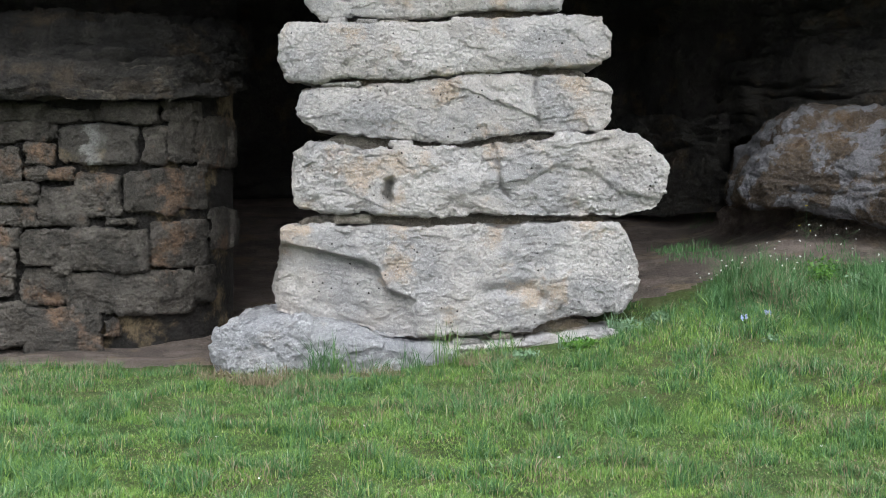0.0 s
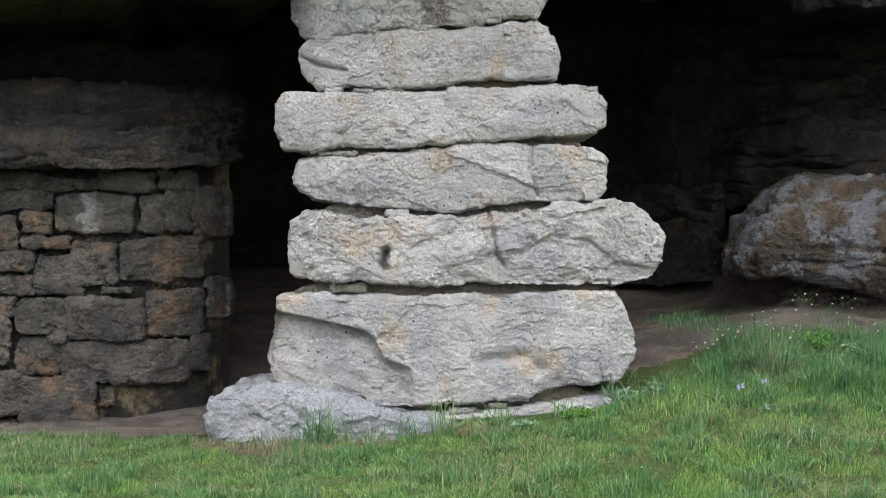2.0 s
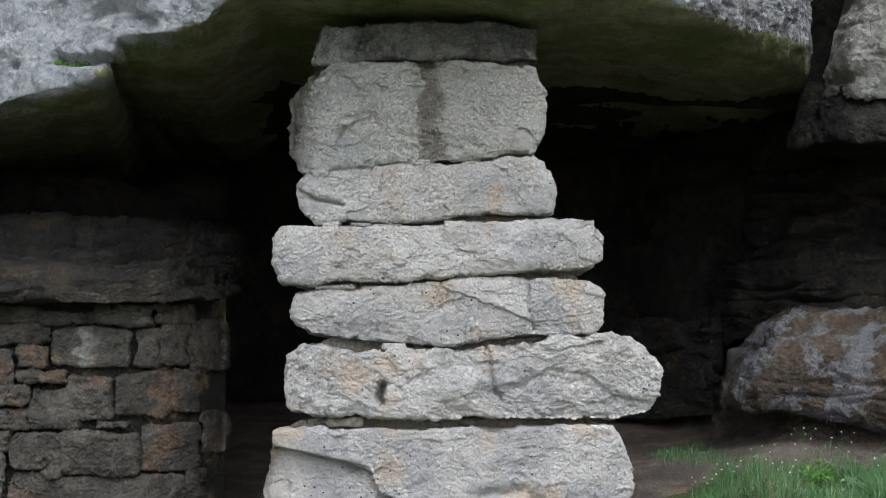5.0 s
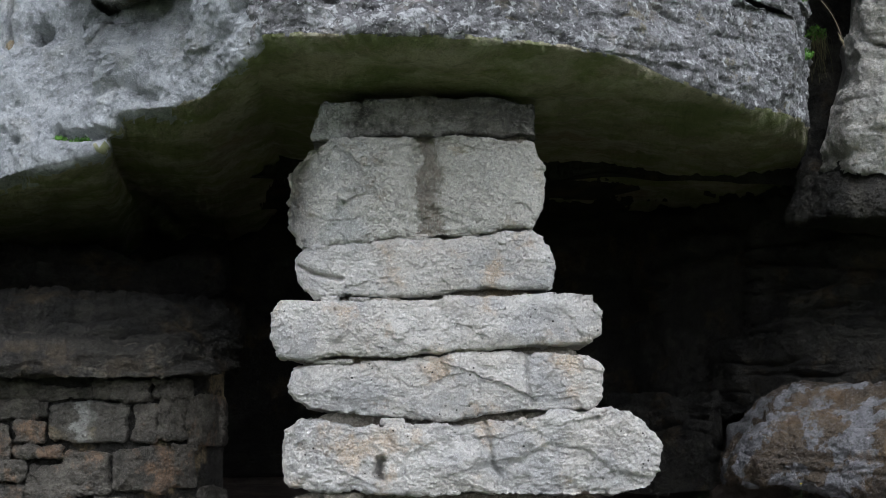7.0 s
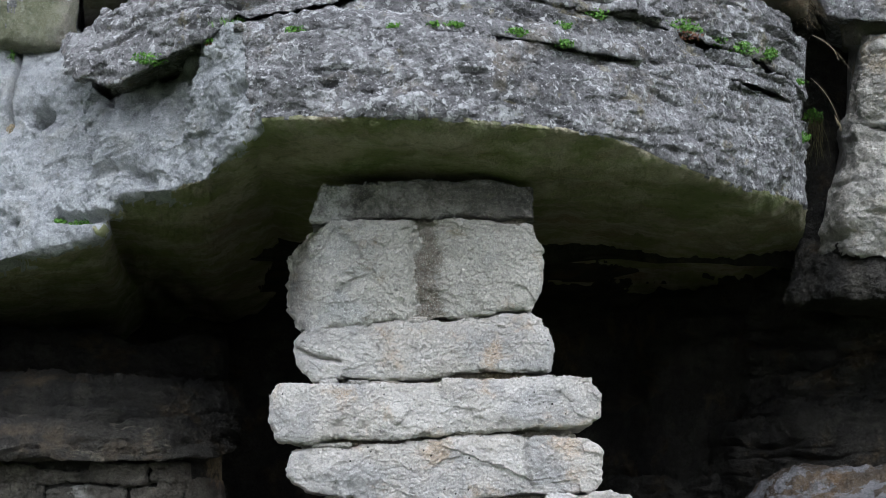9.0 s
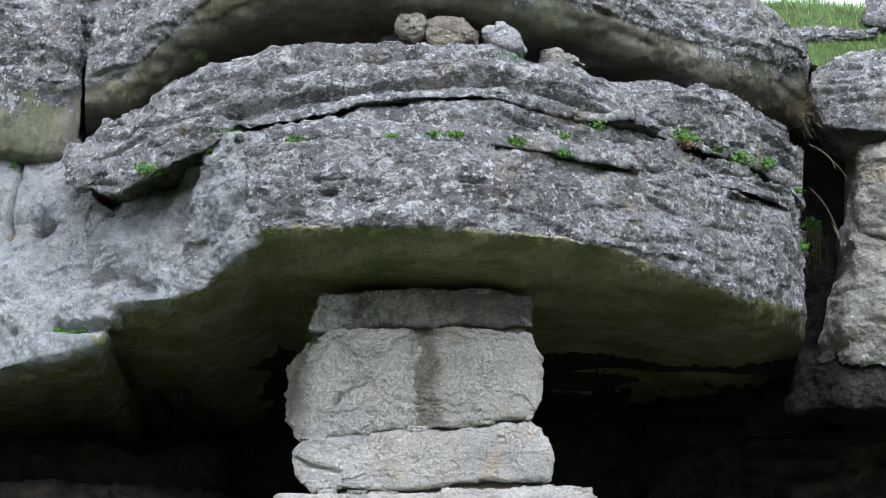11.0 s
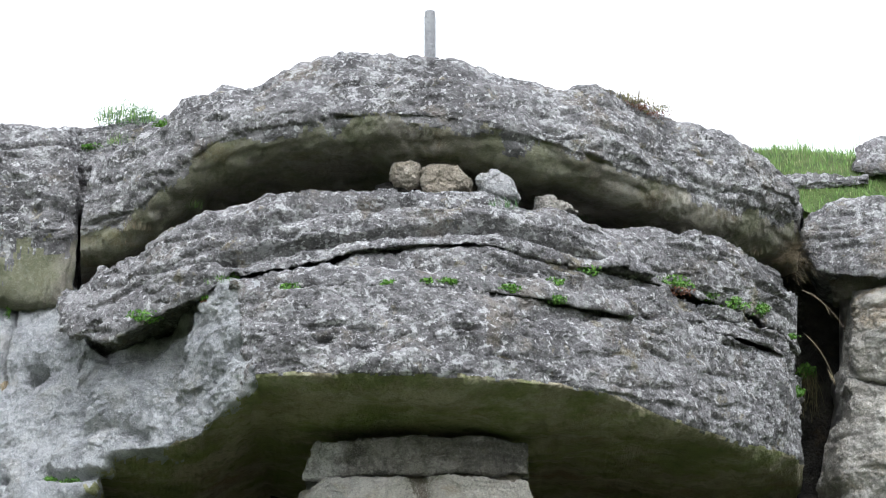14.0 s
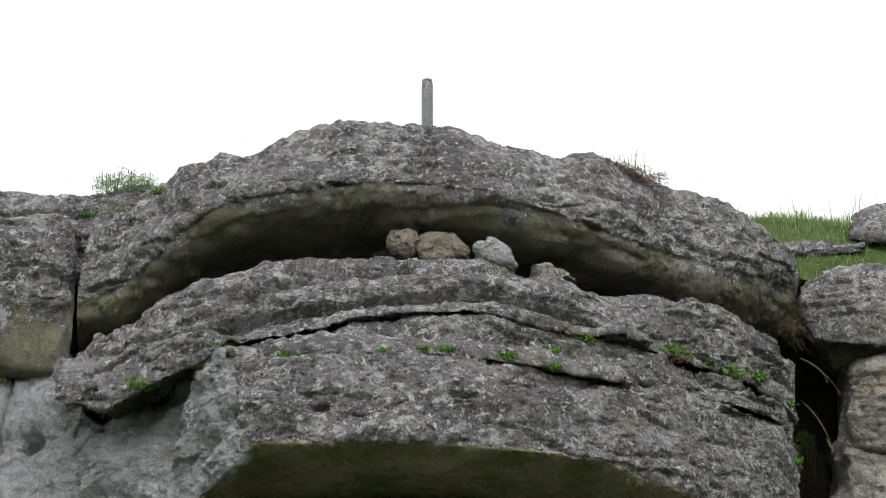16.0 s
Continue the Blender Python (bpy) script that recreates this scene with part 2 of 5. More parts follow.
# Ledge limestone darkened to carry the shade under the roof, pale patches kept.
LEDGESHADE = rock("shade_darkened_ledge_limestone", (0.042, 0.038, 0.032), (0.022, 0.02, 0.018), (0.15, 0.135, 0.105), warm=(0.09, 0.065, 0.04), warm_amount=0.3, spots=0.4, pale_from=(0.57, 0.63))
MASONRY = rock("old_masonry_stone", (0.125, 0.11, 0.09), (0.075, 0.068, 0.058), (0.18, 0.16, 0.135), warm=(0.24, 0.155, 0.1), warm_amount=0.5, spots=0.4)
LIMEWASH = rock("lime_streaked_masonry_stone", (0.112, 0.1, 0.084), (0.072, 0.066, 0.058), (0.152, 0.14, 0.12), warm_amount=0.2, stain=(-2.802, -2.74, (0.42, 0.41, 0.38), 0.75))
MORTAR = rock("lime_mortar", (0.34, 0.295, 0.235), (0.23, 0.2, 0.16), (0.43, 0.39, 0.33), warm_amount=0.3)
DARKMORTAR = rock("dirty_wall_mortar", (0.036, 0.032, 0.028), (0.024, 0.022, 0.018), (0.054, 0.048, 0.042), warm_amount=0.3)
SOIL = rock("bare_earth", (0.19, 0.15, 0.125), (0.12, 0.095, 0.08), (0.27, 0.22, 0.185), warm_amount=0.2, pits=0.8)
TURF = rock("turf_soil", (0.085, 0.13, 0.033), (0.055, 0.09, 0.024), (0.12, 0.135, 0.05), warm=(0.11, 0.085, 0.05), warm_amount=0.25)
GRASS = plant("lawn_grass", (0.05, 0.115, 0.022), (0.18, 0.3, 0.075), (0.36, 0.36, 0.2))
FRESHGRASS = plant("fresh_lawn_grass", (0.08, 0.165, 0.022), (0.23, 0.35, 0.075), (0.42, 0.4, 0.19))
TALLGRASS = plant("tall_blue_green_grass", (0.025, 0.08, 0.022), (0.11, 0.22, 0.075), (0.28, 0.37, 0.22))
STRAW = plant("dry_straw", (0.12, 0.09, 0.055), (0.34, 0.28, 0.18))
REDDRY = plant("withered_red_brown_leaves", (0.12, 0.05, 0.03), (0.22, 0.1, 0.06))
CUSHION = plant("bright_cushion_leaves", (0.04, 0.11, 0.015), (0.13, 0.27, 0.04))
WEED = plant("grey_green_weed_leaves", (0.08, 0.15, 0.06), (0.22, 0.32, 0.2))
HEATH = plant("brown_heath", (0.08, 0.06, 0.03), (0.2, 0.19, 0.08))
WHITEFLOWER = plant("white_petals", (0.6, 0.6, 0.55), (0.75, 0.75, 0.7))
BLUEFLOWER = plant("blue_petals", (0.3, 0.34, 0.6), (0.5, 0.54, 0.75))
YELLOWFLOWER = plant("yellow_petals", (0.7, 0.55, 0.02), (0.8, 0.65, 0.05))
WOOD = rock("grey_weathered_wood", (0.47, 0.475, 0.49), (0.38, 0.385, 0.4), (0.55, 0.555, 0.57), warm_amount=0.03, pits=0.0, streak=0.5)


# ---------------------------------------------------------------- ground
def ground_z(x, y):
    x, y = np.asarray(x, float), np.asarray(y, float)
    begin = 13.25 - 0.95 * step(-1.6, -0.6, x)
    z = 0.08 * step(7.0, 12.2, y) + 0.165 * np.clip(y - begin, 0, 7.5)
    mound = step(-1.2, 2.7, x) * step(8.2, 13.0, y) * (1 - 0.8 * step(13.4, 16.5, y) * (1 - step(2.2, 3.4, x)))
    return z + 0.5 * mound


def build_ground():
    def axis(near, far, fine, n):
        a = np.arange(near[0], near[1] + 1e-6, fine)
        k = np.linspace(0, 1, n + 1)[1:] ** 3
        return np.concatenate([near[0] - (near[0] + far) * k[::-1] if far > 0 else [], a, near[1] + (far - near[1]) * k])
    xs, ys = axis((-6, 6), 600, 0.05, 18), axis((6, 20), 600, 0.05, 18)
    X, Y = np.meshgrid(xs, ys, indexing="ij")
    Z = ground_z(X, Y)
    p = np.stack([X.ravel(), Y.ravel(), np.zeros(X.size)], 1)
    Z = Z + (0.025 * fbm(p, 0.6, 4, 3)).reshape(X.shape) * ((np.abs(X) < 8) & (Y < 22) & (Y > 0))
    me = mesh_of("ground", np.stack([X, Y, Z], 2).reshape(-1, 3), grid_faces(len(xs), len(ys)), [TURF, SOIL])
    cy = (Y[:-1, :-1] + Y[1:, 1:]).ravel() / 2
    cx = (X[:-1, :-1] + X[1:, 1:]).ravel() / 2
    edge = 12.35 + 0.12 * fbm(np.stack([cx, cy, 0 * cx], 1), 0.7, 3, 5) + 0.4 * step(0.9, 1.6, cx) + 0.7 * step(1.6, 2.8, cx)
    bare = (cy > edge) & (cy < 30) & (np.abs(cx) < 12)
    me.polygons.foreach_set("material_index", bare.astype(np.int32))
    return tagged(new("ground", me), "green lawn sloping up to bare earth under the rock", "ground", kind="structure")


build_ground()


# ---------------------------------------------------------------- cliff
TREES = []          # surfaces on which plants and loose stones are set


def groove(p, line, width, depth):
    """A cut along a line of (x, z) points."""
    best = np.full(len(p), 9e9)
    for (x0, z0), (x1, z1) in zip(line[:-1], line[1:]):
        a, d = np.array((x0, z0)), np.array((x1 - x0, z1 - z0))
        q = p[:, (0, 2)] - a
        t = np.clip(q @ d / (d @ d), 0, 1)
        best = np.minimum(best, np.linalg.norm(q - t[:, None] * d, axis=1))
    return depth * np.exp(-(best / width) ** 2)


def bed(p, line, height, depth):
    """An undercut along a line of (x, z) points: the rock above it juts out and the rock below stays."""
    x, z = np.array(line, float).T
    dz = p[:, 2] - np.interp(p[:, 0], x, z) - 0.02 + 0.012 * smooth_noise(p / 0.09, 7)
    ends = step(x[0] - 0.03, x[0] + 0.07, p[:, 0]) * step(x[-1] + 0.03, x[-1] - 0.07, p[:, 0])
    return depth * ends * step(0.01, -0.008, dz) * np.exp(-np.clip(-dz, 0, 9) / height)


def layer(name, bottom, top, label, mats=(LICHEN, UNDER), back=2.0, under=2.0, under_rise=0.1, top_rise=0.15, bulge=0.12, lump=0.1, strata=0.03, seed=0, nx=300, facet=0.03, round_top=0.3, slits=0.0, grooves=(), nf=64, category="rock", grow=1.0, lap=5.0, beds=()):
    """A bed of rock: front lips given from one end to the other, (x, y, z) along the lower and the upper edge."""
    b, t = np.array(bottom, float), np.array(top, float)

    def along(e):
        d = np.concatenate([[0], np.cumsum(np.linalg.norm(np.diff(e[:, :2], axis=0), axis=1))])
        xs = np.linspace(0, d[-1], nx)
        c = np.stack([np.interp(xs, d, e[:, k]) for k in range(3)], 1)
        ker = np.hanning(13) / np.hanning(13).sum()
        pad = np.concatenate([np.repeat(c[:1], 6, 0), c, np.repeat(c[-1:], 6, 0)])
        return np.stack([np.convolve(pad[:, k], ker, "valid") for k in range(3)], 1)
    B, T = along(b), along(t)
    rows = []
    away = np.stack([B[:, 0] * 0.06, np.ones(nx), np.zeros(nx)], 1)
    nu = 34
    for q in np.linspace(1, 0, nu)[:-1]:                       # underside, from the back to the lip
        rows.append((B + away * under * q ** 1.8 + np.array((0, 0, 1)) * under_rise * np.sin(min(q * 2.5, 1) * math.pi / 2), 1))
    for q in np.linspace(0, 1, nf):                            # front
        c = B * (1 - q) + T * q
        rows.append((c - away * bulge * (4 * q * (1 - q)) ** 0.6, 0))
    for q in np.linspace(0, 1, 22)[1:]:                        # top
        rows.append((T + away * back * q ** 1.4 + np.array((0, 0, 1)) * top_rise * (1 - (1 - min(q / round_top, 1)) ** 2), 0))
    P = np.stack([r[0] for r in rows], 1)
    kind = np.array([r[1] for r in rows])
    nv = P.shape[1]
    N = grid_normals(P)
    flat = P.reshape(-1, 3)
    d = lump * fbm(flat, 0.8 * grow, 4, seed) + facet * cells(flat, 0.42 * grow, seed + 3, (1.6, 1, 0.7)) + 0.016 * fbm(flat, 0.1, 4, seed + 9, 0.66)
    rough = flat + 0.03 * fbm(flat, 0.15, 2, seed + 15)[:, None]
    d += facet * 0.55 * flakes(rough, 0.24 * grow, seed + 16, (1.7, 1, 0.6)) + facet * 0.3 * flakes(rough, 0.09 * grow, seed + 18, (1.5, 1, 0.7))
    d -= 0.02 * step(0.45, 0.65, smooth_noise(rough / np.array((0.06, 0.06, 0.035)), seed + 19)) * step(-0.2, 0.3, fbm(flat, 0.5, 2, seed + 21))
    d -= strata * np.clip(ridged(flat + 0.04 * fbm(flat, 0.3, 2, seed + 6)[:, None], 0.5, 2, seed + 5, (3.5, 3, 0.45)) - 0.75, 0, 1) * 2.5
    if slits:
        warp = flat + 0.05 * fbm(flat, 0.5, 2, seed + 14)[:, None]
        d -= slits * step(0.5, 0.72, smooth_noise(warp / np.array((0.24, 0.5, 0.05)), seed + 13)) * np.repeat(kind[None, :] == 0, nx, 0).ravel()
    for line, height, depth in beds:
        d -= bed(flat, line, height, depth)
    for line, width, depth in grooves:
        d -= groove(flat, line, width, depth)
    P = P + N * d.reshape(nx, nv, 1) * np.where(kind == 1, 0.75, 1.0)[None, :, None]
    faces = grid_faces(nx, nv).tolist()
    V = P.reshape(-1, 3)
    TREES.append(BVHTree.FromPolygons(V.tolist(), faces))
    faces += [list(range(nv)), [(nx - 1) * nv + k for k in range(nv)][::-1]]
    faces += [[u * nv, u * nv + nv - 1, (u + 1) * nv + nv - 1, (u + 1) * nv] for u in range(nx - 1)]
    me = mesh_of(name, V, faces, list(mats))
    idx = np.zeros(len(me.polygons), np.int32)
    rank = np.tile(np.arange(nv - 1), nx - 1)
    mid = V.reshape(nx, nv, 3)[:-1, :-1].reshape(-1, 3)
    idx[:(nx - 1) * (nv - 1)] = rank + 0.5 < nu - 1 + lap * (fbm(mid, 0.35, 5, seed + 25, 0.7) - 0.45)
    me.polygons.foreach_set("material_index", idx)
    return tagged(new(name, me), label, category, kind="structure")


def settle(p):
    """The rock surface met by a line from the foot of the slope through p."""
    foot = Vector((0, 0, 1.6))
    p = Vector(p)
    way = (p - foot).normalized()
    hits = [h[0] for h in (tree.ray_cast(p - way * 2.0, way, 5.0) for tree in TREES) if h[0]]
    return min(hits, key=lambda h: (h - foot).length) if hits else p


layer("roof_slab",
      [(-1.273, 11.25, 4.234), (-1.163, 11.1, 4.269), (-0.758, 11, 4.244), (-0.231, 11, 4.274), (0.222, 11, 4.242), (0.762, 11.2, 4.218), (1.248, 11.45, 4.227), (1.657, 11.9, 4.172), (2.043, 12.3, 4.142), (2.406, 12.7, 4.115), (2.779, 13.15, 4.158), (2.995, 13.6, 4.175), (3.176, 14.4, 4.252)],
      [(-1.356, 11.45, 4.986), (-1.147, 11.35, 4.985), (-0.946, 11.3, 4.954), (-0.239, 11.3, 4.969), (0.352, 11.35, 4.966), (0.798, 11.55, 4.95), (1.303, 11.8, 4.873), (1.852, 12.2, 4.917), (2.365, 12.7, 5.007), (2.836, 13.2, 4.952), (3.027, 13.6, 4.861), (3.225, 14.4, 5.053)],
      "thick lichen-grey limestone slab overhanging the shelter", under=9.0, under_rise=-0.13, back=3.0, top_rise=0.0, seed=1, bulge=0.07, lump=0.06, nx=600, slits=0.03, strata=0.015, nf=84, lap=0.8,
      beds=[([(-0.845, 4.621), (-0.691, 4.636), (-0.549, 4.64)], 0.035, 0.08),
            ([(-0.805, 4.541), (-0.613, 4.537)], 0.03, 0.08),
            ([(-0.461, 4.628), (-0.334, 4.604)], 0.025, 0.07),
            ([(-0.173, 4.651), (-0.076, 4.639)], 0.02, 0.05),
            ([(0.154, 4.618), (0.358, 4.602)], 0.025, 0.09),
            ([(1.249, 4.56), (1.394, 4.544)], 0.02, 0.06),
            ([(1.522, 4.655), (1.827, 4.574)], 0.02, 0.06)])
layer("lens_layer",
      [(-1.397, 11.472, 4.964), (-0.95, 11.373, 4.918), (-0.24, 11.373, 4.925), (0.353, 11.423, 4.93), (0.798, 11.571, 4.881), (1.304, 11.819, 4.814), (1.858, 12.264, 4.869), (2.374, 12.758, 4.968), (2.833, 13.203, 4.906), (3.015, 13.549, 4.849)],
      [(-1.417, 11.621, 5.083), (-1.056, 11.621, 5.171), (-0.493, 11.67, 5.292), (0.446, 11.67, 5.39), (0.987, 11.819, 5.285), (1.794, 12.313, 5.214), (2.395, 12.808, 5.229), (2.836, 13.154, 5.128), (3.027, 13.549, 5.041)],
      "thin lichen-covered limestone bed with mossy seams", mats=(LICHEN, LICHEN), under=1.0, back=2.5, top_rise=0.0, seed=11, bulge=0.08, lump=0.03, facet=0.025, slits=0.05, nf=56, nx=560,
      beds=[([(-0.99, 5.009), (-0.614, 5.037), (-0.217, 5.049), (0.18, 5.043), (0.576, 5.001), (0.97, 4.901), (1.403, 4.826), (1.757, 4.776)], 0.1, 0.2),
            ([(0.385, 5.286), (0.666, 5.159), (0.984, 4.999), (1.381, 4.868)], 0.03, 0.07),
            ([(0.586, 5.184), (0.827, 5.167), (0.987, 5.108)], 0.03, 0.07)])
layer("ledge_layer",
      [(-2.845, 12.6, 5.17), (-2.694, 12.3, 4.873), (-2.316, 12, 4.742), (-2.049, 11.85, 4.837), (-1.659, 11.65, 4.966), (-1.415, 11.6, 5.085), (-1.054, 11.6, 5.161), (-0.49, 11.6, 5.27), (0.078, 11.6, 5.32), (0.444, 11.6, 5.345), (0.981, 11.75, 5.247), (1.418, 12, 5.227), (1.892, 12.4, 5.213), (2.412, 12.9, 5.246), (2.888, 13.4, 5.17), (3.109, 13.8, 5.055)],
      [(-2.899, 12.9, 5.31), (-2.759, 12.8, 5.411), (-2.461, 12.6, 5.488), (-1.987, 12.3, 5.711), (-1.541, 12.15, 5.795), (-1.198, 12.1, 5.926), (-0.684, 12.05, 5.939), (-0.258, 12.05, 5.903), (0.423, 12.05, 5.884), (0.853, 12.15, 5.801), (1.38, 12.3, 5.72), (1.96, 12.7, 5.839), (2.476, 13.1, 5.827), (2.941, 13.5, 5.733), (3.175, 13.9, 5.628)],
      "lichen-grey limestone ledge split by thin seams", mats=(LICHEN, LICHEN), under=1.5, back=3.0, top_rise=0.0, seed=21, bulge=0.12, lump=0.04, strata=0.05, nx=600, slits=0.055, nf=84,
      beds=[([(-1.495, 5.552), (-1.185, 5.604), (-1.041, 5.665), (-0.812, 5.691), (-0.479, 5.753), (-0.061, 5.77)], 0.05, 0.13),
            ([(-1.522, 5.26), (-1.338, 5.315), (-0.97, 5.396), (-0.474, 5.443), (0.022, 5.503), (0.396, 5.554), (0.851, 5.458), (1.261, 5.327), (1.669, 5.197), (2.077, 5.123)], 0.12, 0.16),
            ([(0.252, 5.61), (0.481, 5.548), (0.668, 5.526)], 0.035, 0.1),
            ([(0.73, 5.521), (1.02, 5.477), (1.29, 5.437)], 0.03, 0.09),
            ([(1.263, 5.272), (1.55, 5.18), (1.88, 5.18)], 0.05, 0.1),
            ([(1.642, 5.414), (1.869, 5.362)], 0.03, 0.07),
            ([(-2.562, 5.035), (-2.162, 5.206), (-1.757, 5.356), (-1.47, 5.421)], 0.05, 0.06)])
layer("cap_rock",
      [(-2.84, 13.2, 5.93), (-2.464, 13.0, 6.01), (-2.211, 12.8, 6.13), (-1.995, 12.65, 6.316), (-1.67, 12.5, 6.498), (-1.35, 12.4, 6.55), (-0.857, 12.3, 6.594), (-0.459, 12.25, 6.62), (0.025, 12.2, 6.58), (0.506, 12.2, 6.495), (0.905, 12.3, 6.406), (1.263, 12.4, 6.326), (1.638, 12.6, 6.258), (2.038, 12.9, 6.232), (2.52, 13.3, 6.265), (2.954, 13.8, 6.36), (3.337, 14.5, 6.5)],
      [(-2.834, 13.5, 6.814), (-2.51, 13.4, 6.903), (-2.151, 13.2, 7.056), (-1.999, 13.1, 7.137), (-1.738, 13.05, 7.238), (-1.474, 13, 7.227), (-1.244, 13, 7.34), (-0.916, 13, 7.381), (-0.539, 13, 7.417), (-0.161, 13, 7.426), (0.217, 13, 7.409), (0.593, 13, 7.342), (0.922, 13, 7.265), (1.354, 13.1, 7.251), (1.646, 13.2, 7.159), (2.146, 13.4, 7.015), (2.629, 13.7, 6.978), (2.907, 13.9, 6.901), (3.233, 14.2, 6.794), (3.41, 14.6, 6.676)],
      "massive lichen-covered cap rock with a dark hollow below", mats=(LICHEN, HOLLOW), under=2.0, under_rise=-0.2, back=4.0, top_rise=0.03, seed=31, bulge=0.16, lump=0.06, nx=560, slits=0.04, nf=80, lap=3.5,
      beds=[([(0.896, 6.575), (1.095, 6.517)], 0.04, 0.08),
            ([(1.224, 6.336), (1.4, 6.298)], 0.05, 0.1),
            ([(-0.733, 6.606), (-0.554, 6.587)], 0.03, 0.06),
            ([(1.661, 6.156), (1.792, 6.118)], 0.04, 0.08),
            ([(1.875, 6.001), (2.49, 5.953)], 0.04, 0.08),
            ([(1.369, 6.69), (1.767, 6.564), (2.292, 6.353)], 0.05, 0.05),
            ([(-1.877, 6.265), (-1.439, 6.407), (-1.041, 6.425)], 0.05, 0.05)])
layer("pale_buttress",
      [(-6.039, 13.4, 3.281), (-4.22, 13.2, 3.426), (-3.258, 12.8, 3.591), (-2.876, 12.6, 3.656), (-2.493, 12.45, 3.715), (-2.304, 12.25, 3.994), (-1.905, 11.95, 3.955), (-1.63, 11.7, 3.974), (-1.358, 11.35, 4.122), (-1.138, 11.12, 4.266)],
      [(-6.76, 14.2, 6.352), (-4.706, 14, 6.231), (-3.642, 13.7, 6.029), (-3.112, 13.5, 5.865), (-2.575, 12.7, 4.79), (-1.951, 12.3, 4.819), (-1.685, 11.85, 4.955), (-1.442, 11.5, 5.039), (-1.168, 11.4, 5)],
      "smooth pale limestone face with a small round hole", mats=(PALE, UNDER), under=8.0, under_rise=-0.1, back=3.0, seed=41, bulge=0.02, lump=0.05, facet=0.05, strata=0.0, nx=480, nf=110, lap=4.0,
      grooves=[([(-3.419, 5.483), (-3.364, 5.198), (-3.387, 4.87), (-3.384, 4.685)], 0.02, 0.12), ([(-3.13, 4.725), (-3.06, 4.744)], 0.045, 0.3), ([(-1.752, 5.015), (-1.784, 4.751), (-1.84, 4.577), (-1.865, 4.383)], 0.06, 0.1), ([(-2.25, 4.75), (-2.5, 4.72), (-2.56, 4.5), (-2.62, 4.28)], 0.06, 0.09), ([(-2.32, 4.5), (-2.12, 4.45)], 0.2, -0.1), ([(-2.6, 4.86), (-2.361, 4.84), (-2.104, 4.795), (-1.812, 4.926)], 0.06, 0.22), ([(-2.614, 4.151), (-2.324, 4.192), (-2.109, 4.064)], 0.05, 0.07), ([(-1.657, 4.233), (-1.454, 4.403), (-1.333, 4.575)], 0.05, 0.05), ([(-2.936, 6.03), (-2.999, 5.736), (-3.048, 5.541)], 0.02, 0.15),
                ([(-2.847, 3.87), (-2.675, 3.826), (-2.421, 3.826)], 0.04, 0.14), ([(-1.777, 4.655), (-1.723, 4.869), (-1.617, 5.041)], 0.03, 0.1), ([(-3.256, 3.885), (-3.213, 3.876)], 0.025, 0.12)])
layer("upper_left_rock",
      [(-4.939, 13.3, 6.049), (-3.515, 13.2, 5.955), (-3.189, 13.2, 5.906), (-2.959, 13.2, 5.915), (-2.888, 13.3, 6.021)],
      [(-5.107, 13.5, 7.105), (-3.663, 13.5, 7.078), (-3.182, 13.5, 7.067), (-3.048, 13.55, 7.072), (-2.981, 13.7, 7.08)],
      "lichen-grey block of cliff beside a vertical crack", mats=(LICHEN, HOLLOW), under=0.55, under_rise=-0.5, back=4.0, seed=51, bulge=0.1, lump=0.05, nx=200, slits=0.05,
      beds=[([(-3.669, 6.778), (-3.295, 6.829), (-2.87, 6.859)], 0.03, 0.1),
            ([(-3.568, 6.687), (-3.378, 6.677)], 0.03, 0.06)])
layer("corner_rock",
      [(-3.17, 13.9, 6.247), (-2.847, 13.8, 6.469), (-2.592, 13.8, 6.727), (-2.163, 13.8, 6.988)],
      [(-3.225, 13.9, 7.197), (-2.884, 13.8, 7.188), (-2.615, 13.8, 7.225), (-2.173, 13.8, 7.262)],
      "weathered rock in the cleft below a green tuft", mats=(LICHEN, LICHEN), under=0.6, back=2.0, seed=55, nx=90, lump=0.05)
layer("upper_right_rock",
      [(3.348, 14.4, 6.246), (3.415, 14.1, 5.89), (3.68, 13.9, 5.789), (5.441, 13.7, 5.666)],
      [(3.439, 14.6, 6.526), (3.607, 14.4, 6.646), (3.841, 14.3, 6.691), (4.068, 14.2, 6.682), (5.693, 14.1, 6.67)],
      "rounded lichen-grey boulder on the cliff edge", mats=(LICHEN, LICHEN), under=1.5, back=1.5, top_rise=0.0, seed=61, nx=160, slits=0.04, lump=0.05)
layer("right_cliff_upper",
      [(3.66, 14.6, 5.09), (3.62, 14.1, 4.94), (3.844, 13.9, 4.873), (5.348, 13.7, 4.784)],
      [(3.732, 14.6, 5.767), (3.696, 14.1, 5.675), (3.902, 13.9, 5.637), (5.478, 13.8, 5.67)],
      "grey-brown cliff block beside a deep crack", mats=(BROWNGREY, BROWNGREY), under=1.5, back=2.0, seed=71, nx=140, lump=0.05)
layer("right_cliff_seam",
      [(3.671, 14.7, 5.806), (3.748, 14.4, 5.746), (3.984, 14.2, 5.703), (5.555, 14, 5.704)],
      [(3.599, 14.7, 6.116), (3.766, 14.4, 6.002), (4.001, 14.2, 5.93), (5.568, 14, 5.831)],
      "shaded mossy bed in the cliff beside the crack", mats=(HOLLOW, HOLLOW), under=0.6, back=1.0, seed=75, nx=90, lump=0.04, nf=20)
